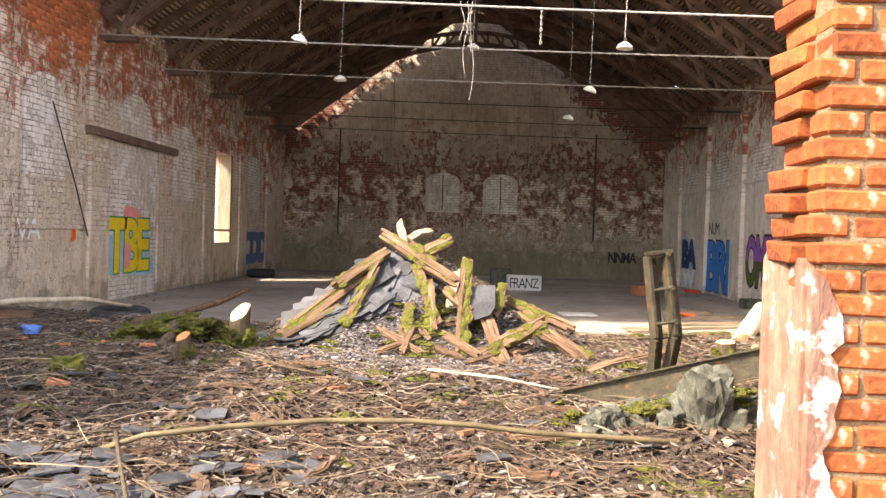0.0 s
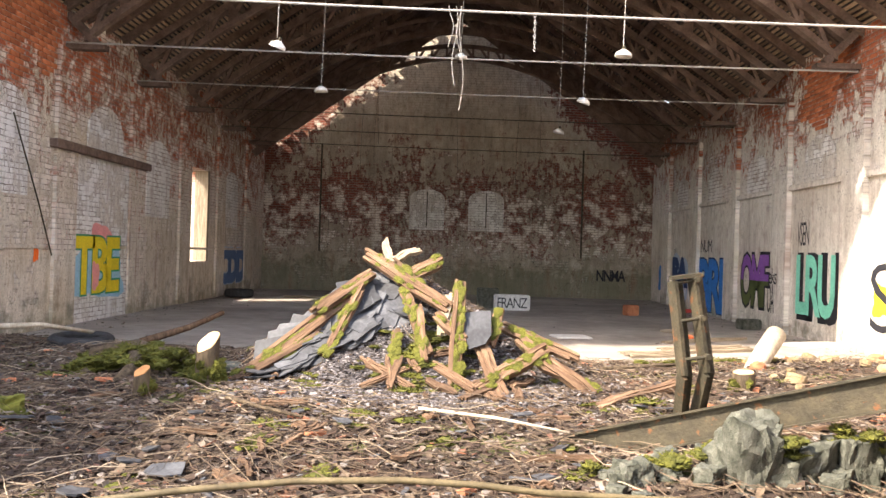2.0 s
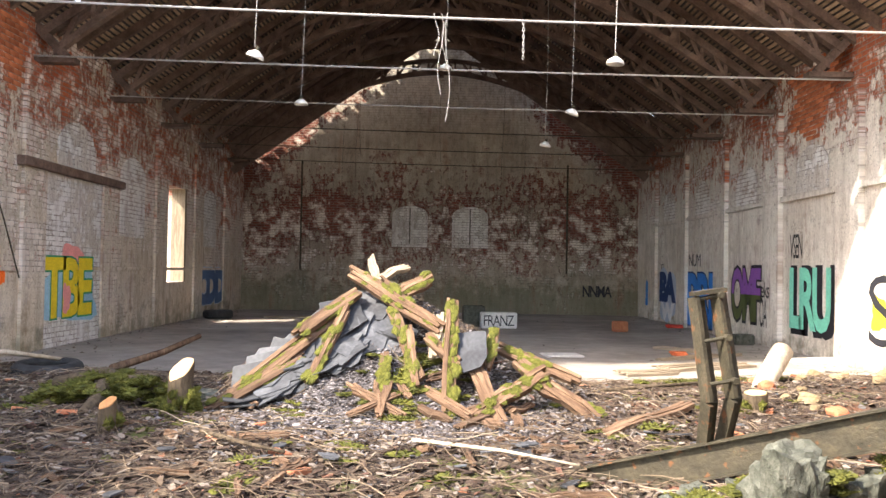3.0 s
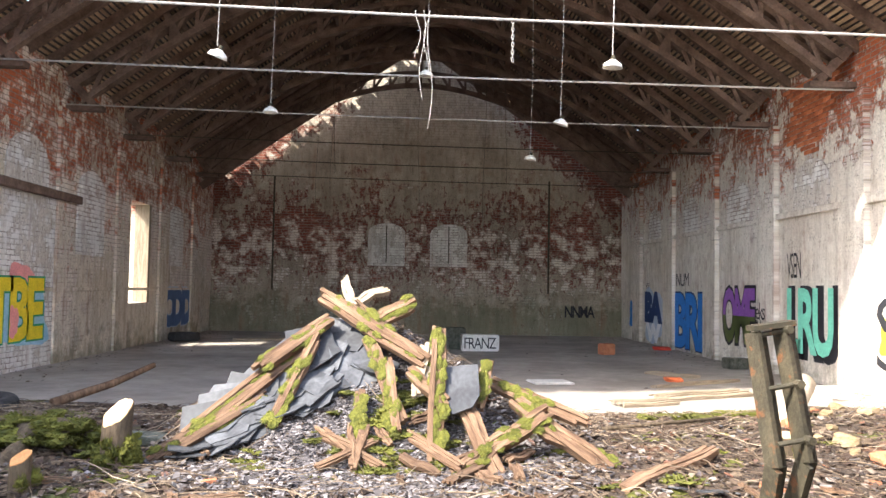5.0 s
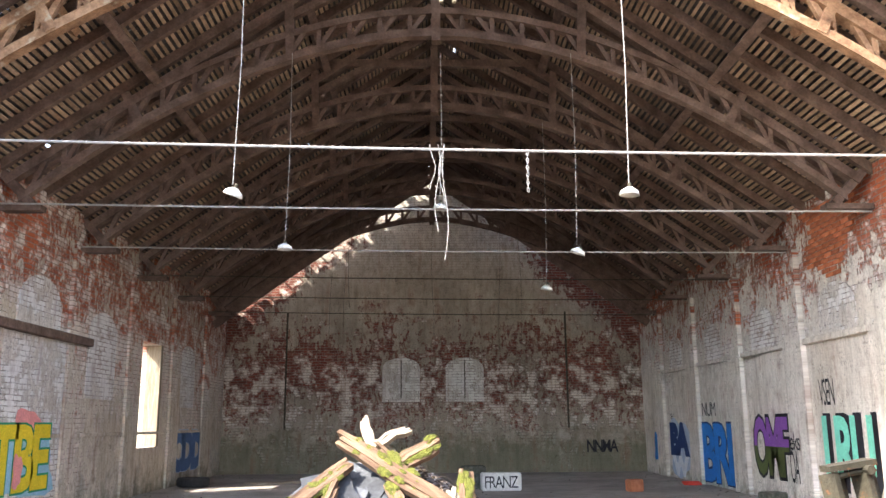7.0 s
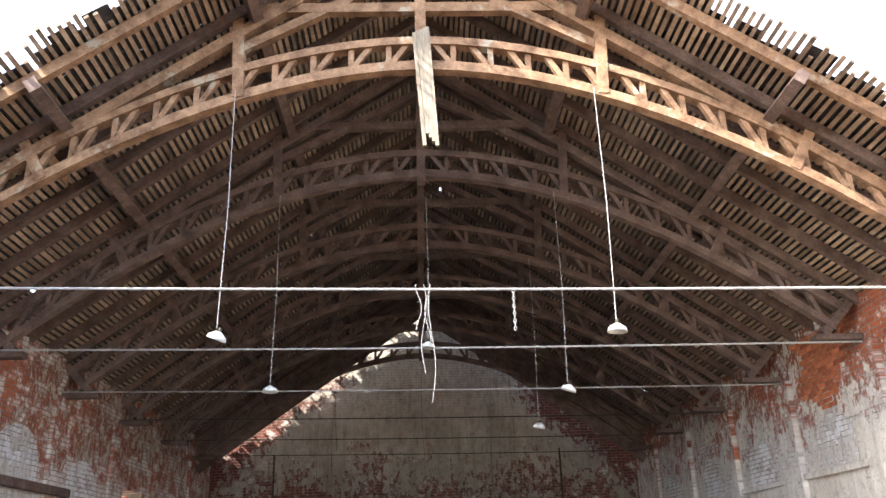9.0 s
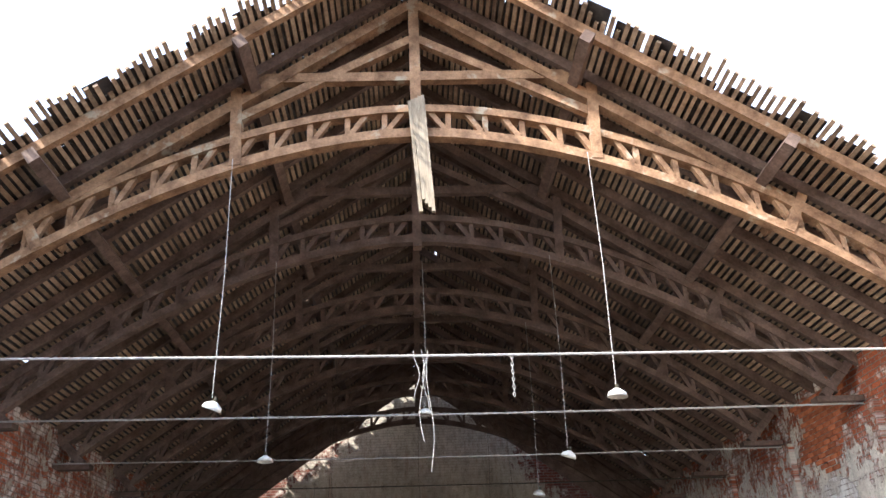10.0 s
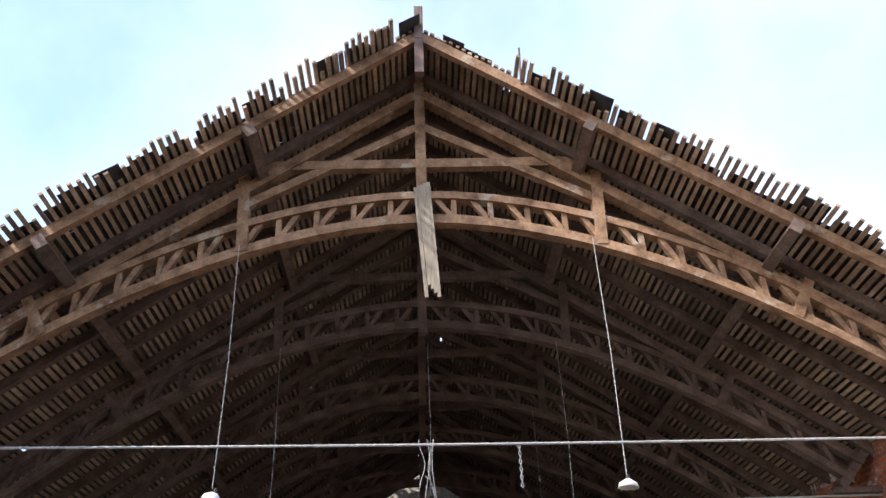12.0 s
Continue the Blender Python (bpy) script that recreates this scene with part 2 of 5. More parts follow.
M_BIRCH = simple("peeled_log", (0.36, 0.29, 0.2), (0.55, 0.47, 0.35), 6, 0.9, stretch=(2, 2, 0.6))
M_TWIG = island("twigs", [(0, (0.05, 0.034, 0.022)), (0.6, (0.12, 0.085, 0.056)), (0.9, (0.2, 0.15, 0.1)), (1, (0.34, 0.27, 0.19))])
M_LITTER = island("litter", [(0, (0.026, 0.017, 0.012)), (0.45, (0.065, 0.042, 0.03)), (0.72, (0.13, 0.095, 0.062)), (0.9, (0.24, 0.2, 0.165)), (0.95, (0.07, 0.075, 0.08)), (1, (0.2, 0.08, 0.04))])
M_ASH = island("splinters", [(0, (0.05, 0.042, 0.04)), (0.6, (0.12, 0.105, 0.1)), (1, (0.3, 0.27, 0.26))])
M_PIPE = simple("ochre_hose", (0.08, 0.06, 0.03), (0.15, 0.115, 0.06), 8, 0.6, bump_s=0.1)
M_LOOSEBRICK = simple("loose_brick", (0.3, 0.1, 0.05), (0.48, 0.2, 0.1), 10, 0.95, rnd=0.3)
M_PIERBRICK = simple("orange_brick", (0.21, 0.055, 0.02), (0.36, 0.1, 0.028), 7, 0.9, bump_s=0.6, extra=((0.46, 0.38, 0.31), 6, 0.63), rnd=0.35)
M_PIERPLASTER = simple("flaking_paint", (0.17, 0.072, 0.05), (0.27, 0.185, 0.13), 5, 0.9, bump_s=0.7, stretch=(2, 2, 0.8), extra=((0.5, 0.48, 0.46), 8, 0.56))
M_MORTAR = simple("lime_mortar", (0.2, 0.12, 0.065), (0.29, 0.2, 0.12), 14, 0.95, bump_s=0.9)

def ground_material():
    m, n, l, b = mat_base("debris_soil", 0.95)
    tc = n.new("ShaderNodeTexCoord")
    v = tc.outputs["Object"]
    a, c, d = noise_node(n, l, v, 0.9, 7), noise_node(n, l, v, 7, 7, 0.7), noise_node(n, l, v, 60, 5, 0.7)
    col = ramp(n, l, c, [(0.3, (0.035, 0.025, 0.018)), (0.5, (0.07, 0.05, 0.036)), (0.7, (0.13, 0.1, 0.077))])
    col = mixc(n, l, mask(n, l, a, 0.58, 0.66), col, (0.17, 0.08, 0.045))
    col = mixc(n, l, calc(n, l, "MULTIPLY", mask(n, l, noise_node(n, l, v, 1.7, 6), 0.58, 0.66), 0.6), col, (0.14, 0.16, 0.03))
    col = mixc(n, l, 0.8, col, ramp(n, l, d, [(0.3, (0.35, 0.35, 0.35)), (0.7, (1.4, 1.4, 1.4))]), "MULTIPLY")
    l.new(col, b.inputs["Base Color"])
    bump(n, l, b, d, 1.0, 0.03)
    return m

def floor_material():
    m, n, l, b = mat_base("dusty_concrete_floor", 0.8)
    tc = n.new("ShaderNodeTexCoord")
    v = tc.outputs["Object"]
    a, c, d = noise_node(n, l, v, 0.5, 7), noise_node(n, l, v, 3, 7, 0.7), noise_node(n, l, v, 40, 5, 0.7)
    col = ramp(n, l, a, [(0.3, (0.22, 0.195, 0.17)), (0.6, (0.4, 0.355, 0.305))])
    col = mixc(n, l, 0.6, col, ramp(n, l, c, [(0.3, (0.55, 0.52, 0.5)), (0.65, (1.1, 1.1, 1.1))]), "MULTIPLY")
    col = mixc(n, l, 0.4, col, ramp(n, l, d, [(0.3, (0.6, 0.6, 0.6)), (0.7, (1.2, 1.2, 1.2))]), "MULTIPLY")
    l.new(col, b.inputs["Base Color"])
    bump(n, l, b, d, 0.4, 0.01)
    return m

M_GROUND, M_FLOOR = ground_material(), floor_material()

# ---- mesh helpers ----
def mesh_of(name, bm, material, smooth=False):
    me = bpy.data.meshes.new(name)
    bm.to_mesh(me)
    bm.free()
    if material:
        me.materials.append(material)
    if smooth:
        for p in me.polygons:
            p.use_smooth = True
    return me

def thing(name, bm, material, label="", category="", kind="", m=None, group="", smooth=False):
    ob = new(name, mesh_of(name, bm, material, smooth) if bm is not None else None)
    if m is not None:
        ob.matrix_world = m
    return tagged(ob, label, category, group, kind)

def part(name, bm, material, parent, label="", m=None, smooth=False, kind=""):
    ob = new(name, mesh_of(name, bm, material, smooth))
    ob.parent = parent
    if m is not None:
        ob.matrix_local = m
    if label or kind:
        tagged(ob, label, kind=kind)
    return ob

def box(bm, lo, hi, m=None):
    vs = [bm.verts.new((x, y, z)) for x in (lo[0], hi[0]) for y in (lo[1], hi[1]) for z in (lo[2], hi[2])]
    for q in ((0, 1, 3, 2), (4, 6, 7, 5), (0, 4, 5, 1), (2, 3, 7, 6), (0, 2, 6, 4), (1, 5, 7, 3)):
        bm.faces.new([vs[i] for i in q])
    if m is not None:
        for v in vs:
            v.co = m @ v.co
    return vs

def beam(bm, p, q, w, h, up=(0, 1, 0)):
    """A squared timber from p to q, w across (up x way) and h along up."""
    p, q, u = Vector(p), Vector(q), Vector(up)
    way = (q - p).normalized()
    side = way.cross(u).normalized()
    u = side.cross(way)
    vs = []
    for c in (p, q):
        for a, b in ((-1, -1), (1, -1), (1, 1), (-1, 1)):
            vs.append(bm.verts.new(c + side * (a * w / 2) + u * (b * h / 2)))
    for f in ((3, 2, 1, 0), (4, 5, 6, 7), (0, 1, 5, 4), (1, 2, 6, 5), (2, 3, 7, 6), (3, 0, 4, 7)):
        bm.faces.new([vs[i] for i in f])

def tube(bm, pts, r, sides=8, r2=None):
    rings = []
    pts = [Vector(p) for p in pts]
    for i, p in enumerate(pts):
        way = (pts[min(i + 1, len(pts) - 1)] - pts[max(i - 1, 0)]).normalized()
        a = way.orthogonal().normalized() if abs(way.z) > 0.9 else way.cross(Vector((0, 0, 1))).normalized()
        b = way.cross(a)
        rr = r if r2 is None else r + (r2 - r) * i / (len(pts) - 1)
        rings.append([bm.verts.new(p + a * (rr * math.cos(2 * math.pi * k / sides)) + b * (rr * math.sin(2 * math.pi * k / sides))) for k in range(sides)])
    for A, B in zip(rings, rings[1:]):
        for k in range(sides):
            bm.faces.new((A[k], A[(k + 1) % sides], B[(k + 1) % sides], B[k]))
    bm.faces.new(rings[0][::-1])
    bm.faces.new(rings[-1])
    return rings

def lathe(bm, profile, sides=28, m=None):
    rings = []
    for r, z in profile:
        rings.append([bm.verts.new((r * math.cos(2 * math.pi * k / sides), r * math.sin(2 * math.pi * k / sides), z)) for k in range(sides)])
    for A, B in zip(rings, rings[1:]):
        for k in range(sides):
            bm.faces.new((A[k], A[(k + 1) % sides], B[(k + 1) % sides], B[k]))
    if m is not None:
        for R in rings:
            for v in R:
                v.co = m @ v.co
    return rings

def rock(rx, ry, rz, seed, rough=0.25, sub=3, flat=0.0):
    bm = bmesh.new()
    bmesh.ops.create_icosphere(bm, subdivisions=sub, radius=1)
    for v in bm.verts:
        k = 1 + rough * (noise.noise(v.co * 1.3 + Vector((seed * 7.1, 0, 0))) + 0.5 * noise.noise(v.co * 3.1 + Vector((0, seed * 3.3, 0))))
        c = v.co * k
        if flat:
            c = Vector([max(-flat, min(flat, q)) for q in c])
        v.co = Vector((c.x * rx, c.y * ry, c.z * rz))
    return bm

# ---- plan ----
XL, XR, YB, CX = -6.8, 5.41, 25.4, -0.75
YF, PIER_X = 0.55, 0.275
RIDGE, SLOPE, EAVE = 9.3, 0.70, 4.95
TRUSS_Y = (9.13, 12.0, 14.88, 17.7, 20.55, 23.4)

def roof_z(x):
    return RIDGE - SLOPE * abs(x - CX)

def smooth(a, b, t):
    t = max(0.0, min(1.0, (t - a) / (b - a)))
    return t * t * (3 - 2 * t)

def ground_z(x, y):
    edge = 9.6 + 0.5 * noise.noise(Vector((x * 0.5, 3.0, 0))) + (0.9 if x < -3 else 0) * smooth(-3, -5, x)
    base = 0.06 + 0.2 * smooth(0.5, 4.5, y)
    z = base * (1 - smooth(edge - 3.0, edge, y))
    z += 0.05 * noise.noise(Vector((x * 0.9, y * 0.9, 0))) * (1 - smooth(edge - 1, edge, y)) + 0.02 * noise.noise(Vector((x * 4, y * 4, 2))) * (1 - smooth(edge - 1, edge, y))
    # the heap of fallen roof
    dx, dy = (x + 1.2), (y - 6.9)
    r = math.hypot(dx / (1.9 if dx > 0 else 1.6), dy / (1.5 if dy < 0 else 1.8))
    z += 0.95 * max(0.0, 1 - r) ** 1.15
    # banks of rubble beside the walls
    z += 0.18 * math.exp(-((x - 3.4) / 1.6) ** 2 - ((y - 7.6) / 1.6) ** 2)
    z += 0.12 * math.exp(-((x - 0.8) / 0.7) ** 2 - ((y - 3.1) / 0.6) ** 2)
    if y > edge:
        z = max(z, -0.02) if z > 0.03 else -0.03
    return z

# ---- structure ----
bm = bmesh.new()
far = 400
vs = [bm.verts.new(c) for c in ((-far, -far, -0.06), (far, -far, -0.06), (far, far, -0.06), (-far, far, -0.06))]
bm.faces.new(vs)
thing("ground", bm, M_GROUND, "bare brown earth around the hall", "ground", "structure")

bm = bmesh.new()
NX, NY = 150, 170
x0, x1, y0, y1 = XL, XR, -4.0, 11.5
grid = [[bm.verts.new((x0 + (x1 - x0) * i / NX, y0 + (y1 - y0) * j / NY, 0)) for i in range(NX + 1)] for j in range(NY + 1)]
for row in grid:
    for v in row:
        v.co.z = ground_z(v.co.x, v.co.y)
for j in range(NY):
    for i in range(NX):
        bm.faces.new((grid[j][i], grid[j][i + 1], grid[j + 1][i + 1], grid[j + 1][i]))
thing("debris_ground", bm, M_GROUND, "brown debris-strewn soil with twigs and moss", "ground", "structure", smooth=True)

bm = bmesh.new()
box(bm, (XL, 8.0, -0.3), (XR, YB, 0.0))
thing("floor", bm, M_FLOOR, "dusty grey concrete floor slab", "floor", "structure")

def wall_x(x_in, x_out, openings):
    """A side wall between two planes, with openings (y0, y1, z0, z1)."""
    bm = bmesh.new()
    a, b = min(x_in, x_out), max(x_in, x_out)
    y = YF
    for oy0, oy1, oz0, oz1 in openings:
        box(bm, (a, y, -0.3), (b, oy0, EAVE))
        box(bm, (a, oy0, -0.3), (b, oy1, oz0))
        box(bm, (a, oy0, oz1), (b, oy1, EAVE))
        y = oy1
    box(bm, (a, y, -0.3), (b, YB + 0.4, EAVE))
    return bm

wall_west = thing("wall_west", wall_x(XL, XL - 0.45, [(18.25, 19.5, 0.93, 3.12)]), M_WEST, "peeling limewashed red brick side wall", "wall", "structure")
wall_east = thing("wall_east", wall_x(XR, XR + 0.45, []), M_EAST, "pale plastered brick side wall with graffiti", "wall", "structure")

bm = bmesh.new()
prof = [(XL - 0.45, -0.3), (XR + 0.45, -0.3), (XR + 0.45, EAVE), (CX + 0.35, RIDGE - 0.35), (CX - 0.35, RIDGE - 0.35), (XL - 0.45, EAVE)]
fr = [bm.verts.new((x, YB, z)) for x, z in prof]
bk = [bm.verts.new((x, YB + 0.4, z)) for x, z in prof]
bm.faces.new(fr)
bm.faces.new(bk[::-1])
for i in range(len(prof)):
    bm.faces.new((fr[i], bk[i], bk[(i + 1) % len(prof)], fr[(i + 1) % len(prof)]))
bmesh.ops.recalc_face_normals(bm, faces=bm.faces)
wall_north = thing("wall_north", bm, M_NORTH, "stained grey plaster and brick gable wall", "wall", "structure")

def pier_block(x0, x1, top):
    bm = bmesh.new()
    box(bm, (x0, YF + 0.012, -0.3), (x1, YF + 0.3, top))
    return bm

wall_front = thing("wall_front", pier_block(PIER_X + 0.03, XR, 5.0), M_FRONT, "broken brick end wall beside the opening", "wall", "structure")

# pilasters, plinths and ledges
def slab(parent, name, lo, hi, material, label=""):
    bm = bmesh.new()
    box(bm, lo, hi)
    bmesh.ops.bevel(bm, geom=list(bm.edges), offset=0.008, segments=1, affect="EDGES")
    return part(name, bm, material, parent, label)

PILASTERS = [3.4, 6.3] + list(TRUSS_Y)
for y in PILASTERS:
    slab(wall_east, "pilaster", (XR - 0.09, y - 0.36, 0), (XR + 0.01, y + 0.36, 4.25), M_EAST)
    slab(wall_west, "pilaster", (XL - 0.01, y - 0.36, 0), (XL + 0.05, y + 0.36, 4.3), M_WEST)
for a, b in zip(PILASTERS, PILASTERS[1:]):
    slab(wall_east, "ledge", (XR - 0.07, a + 0.38, 2.62), (XR + 0.01, b - 0.38, 2.72), M_EAST)
    slab(wall_west, "string_course", (XL - 0.01, a + 0.37, 1.2), (XL + 0.03, b - 0.37, 1.26), M_WEST)
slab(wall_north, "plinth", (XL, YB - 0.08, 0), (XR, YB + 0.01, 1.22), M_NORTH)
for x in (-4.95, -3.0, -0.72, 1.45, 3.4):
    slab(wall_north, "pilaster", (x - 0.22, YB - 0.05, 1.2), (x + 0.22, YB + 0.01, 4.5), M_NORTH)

def arch_panel(parent, name, axis, plane, lo, hi, z0, z1, rise, thick, material, label=""):
    """A bricked-up arched opening that stands a little off the wall face."""
    bm = bmesh.new()
    out = [(lo, z0), (hi, z0), (hi, z1 - rise)]
    mid, half = (lo + hi) / 2, (hi - lo) / 2
    for k in range(1, 10):
        a = math.pi * k / 10
        out.append((mid + half * math.cos(a), z1 - rise + rise * math.sin(a)))
    out.append((lo, z1 - rise))
    def P(u, z, d):
        return (plane + d, u, z) if axis == "x" else (u, plane + d, z)
    a = [bm.verts.new(P(u, z, thick)) for u, z in out]
    b = [bm.verts.new(P(u, z, 0)) for u, z in out]
    bm.faces.new(a)
    bm.faces.new(b[::-1])
    for i in range(len(out)):
        bm.faces.new((a[i], b[i], b[(i + 1) % len(out)], a[(i + 1) % len(out)]))
    bmesh.ops.recalc_face_normals(bm, faces=bm.faces)
    return part(name, bm, material, parent, label)

arch_panel(wall_west, "blocked_window", "x", XL, 9.65, 10.85, 1.95, 3.45, 0.45, 0.02, M_INFILL_W, "bricked-up limewashed arched window")
arch_panel(wall_west, "blocked_doorway", "x", XL, 12.35, 14.5, 0.0, 2.75, 0.02, 0.02, M_INFILL_W, "bricked-up doorway with graffiti")
arch_panel(wall_west, "blocked_window", "x", XL, 12.75, 14.2, 2.85, 3.65, 0.5, 0.02, M_INFILL_W, "bricked-up fanlight")
arch_panel(wall_west, "blocked_window", "x", XL, 15.4, 16.7, 1.85, 3.4, 0.4, 0.02, M_INFILL_W, "bricked-up arched window")
arch_panel(wall_west, "blocked_window", "x", XL, 21.0, 22.2, 1.8, 3.3, 0.4, 0.02, M_INFILL_W, "bricked-up arched window")
for y0, y1 in ((12.75, 13.95), (15.75, 16.85), (18.6, 19.6), (21.4, 22.4)):
    arch_panel(wall_east, "blocked_window", "x", XR, y0, y1, 2.73, 3.5, 0.4, -0.015, M_INFILL_W, "bricked-up arched window")
for x0_, x1_ in ((-2.2, -1.1), (-0.35, 0.76)):
    arch_panel(wall_north, "blocked_window", "y", YB, x0_, x1_, 2.0, 3.27, 0.3, -0.03, M_INFILL_N, "pale bricked-up arched window")
    slab(wall_north, "niche_bar", ((x0_ + x1_) / 2 - 0.015, YB - 0.045, 2.1), ((x0_ + x1_) / 2 + 0.015, YB - 0.028, 3.2), M_RUSTIRON)
for x in (-5.0, 3.2):
    slab(wall_north, "iron_flat", (x - 0.025, YB - 0.062, 1.24), (x + 0.025, YB - 0.002, 4.62), M_RUSTIRON, "rusty iron flat fixed upright")
# timber lintel over the blocked doorway
bm = bmesh.new()
box(bm, (XL - 0.02, 11.5, 2.72), (XL + 0.13, 15.35, 2.86))
bmesh.ops.bevel(bm, geom=list(bm.edges), offset=0.015, segments=1, affect="EDGES")
part("lintel", bm, M_WOOD, wall_west, "dark sagging timber lintel")
# reveal lining of the slit window
bm = bmesh.new()
box(bm, (XL - 0.3, 19.42, 0.93), (XL + 0.015, 19.56, 3.12))
part("window_post", bm, M_PALEWOOD, wall_west, "pale wooden window post")

# ---- roof ----
roof = tagged(new("roof"), "open timber roof with slates on laths", "roof", kind="structure")
EDGE_Y = 8.35
for s in (-1, 1):
    def along(d, y, off=0.0):
        """A point on the slope, d metres down from the ridge and off metres above it."""
        c, sn = 1 / math.hypot(1, SLOPE), SLOPE / math.hypot(1, SLOPE)
        return Vector((CX + s * (d * c + off * sn), y, RIDGE - d * sn + off * c))
    LEN = math.hypot(1, SLOPE) * 6.35
    nrm = Vector((s * SLOPE, 0, 1)).normalized()
    y = EDGE_Y
    k = 0
    while y < 25.3:
        bm = bmesh.new()
        beam(bm, along(0.05, y, -0.09), along(LEN, y, -0.09), 0.09, 0.13, nrm)
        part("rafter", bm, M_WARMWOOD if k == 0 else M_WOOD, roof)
        y += 0.72
        k += 1
    for d in (2.55, 5.05):
        bm = bmesh.new()
        beam(bm, along(d, EDGE_Y - 0.15, -0.24), along(d, 25.4, -0.24), 0.13, 0.16, nrm)
        part("purlin", bm, M_WOOD, roof)
    d = 0.12
    rng = random.Random(5 + s)
    while d < LEN:
        end = 8.0 + 0.16 * noise.noise(Vector((d * 1.4, s * 3.0, 0))) - rng.random() * 0.12
        if rng.random() < 0.12:
            end += 0.18
        if d < (1.35 if s > 0 else 0.4):
            end = 8.3 - rng.random() * 0.03
        stop = 25.36 if rng.random() < 0.3 else 25.12 - rng.random() * 0.2
        bm = bmesh.new()
        beam(bm, along(d, end, 0.0), along(d, stop, rng.uniform(-0.006, 0.0)), 0.05 + rng.uniform(-0.008, 0.006), 0.03, nrm)
        part("lath", bm, M_LATH, roof)
        d += 0.086 + rng.random() * 0.014
    # slates
    verts, faces = [], []
    d = 0.1
    row = 0
    while d < LEN + 0.1:
        y = 8.12 + 0.2 * noise.noise(Vector((d * 1.1, s * 5.0, 1))) + (0.08 if row % 2 else 0) - rng.random() * 0.1 + (0.2 if d < 1.35 and s > 0 else 0)
        first = True
        while y < 25.5:
            w = 0.26
            gone = rng.random() < 0.0015 or (first and rng.random() < 0.35) or (y > 24.88 and rng.random() < 0.9)
            first = False
            if not gone:
                b0 = len(verts)
                t0 = rng.uniform(-0.006, 0.006)
                for yy in (y + 0.003, y + w - 0.003):
                    for dd, oo in ((d - 0.14, 0.022), (d + 0.16, 0.036)):
                        for th in (0, 0.008):
                            verts.append(along(dd, yy, oo + th + t0 * 0.5)[:])
                for q in ((0, 1, 3, 2), (4, 6, 7, 5), (0, 4, 5, 1), (2, 3, 7, 6), (0, 2, 6, 4), (1, 5, 7, 3)):
                    faces.append([b0 + i for i in q])
            y += w
        d += 0.2
        row += 1
    me = bpy.data.meshes.new("slates")
    me.from_pydata(verts, [], faces)
    me.materials.append(M_SLATE_UNDER)
    ob = new("slates", me)
    ob.parent = roof
    tagged(ob, "dark overlapping roof slates", kind="stuff")
bm = bmesh.new()
beam(bm, (CX, EDGE_Y - 0.1, RIDGE - 0.12), (CX, 25.4, RIDGE - 0.12), 0.09, 0.18, (0, 0, 1))
part("ridge_beam", bm, M_WOOD, roof)
bm = bmesh.new()
beam(bm, (CX, EDGE_Y - 0.03, RIDGE - 0.75), (CX + 0.01, EDGE_Y - 0.05, RIDGE + 0.34), 0.11, 0.1, (0, 1, 0))
part("ridge_post", bm, M_WOOD, roof, "weathered post rising past the ridge")
bm = bmesh.new()
beam(bm, (CX + 1.22, EDGE_Y - 0.05, RIDGE - 0.95), (CX + 1.24, EDGE_Y - 0.05, RIDGE - 0.36), 0.025, 0.02, (0, 1, 0))
part("broken_lath", bm, M_WOOD, roof)

# ---- trusses ----
ARCH = [(0.0, 6.9), (1.0, 6.85), (2.1, 6.62), (3.15, 6.2), (4.15, 5.65), (5.0, 5.05), (5.78, 4.42)]
def arch_at(u):
    for (a, za), (b, zb) in zip(ARCH, ARCH[1:]):
        if u <= b:
            return za + (zb - za) * (u - a) / (b - a)
    return ARCH[-1][1]

def arch_depth(u):
    return 0.40 + 0.01 * u

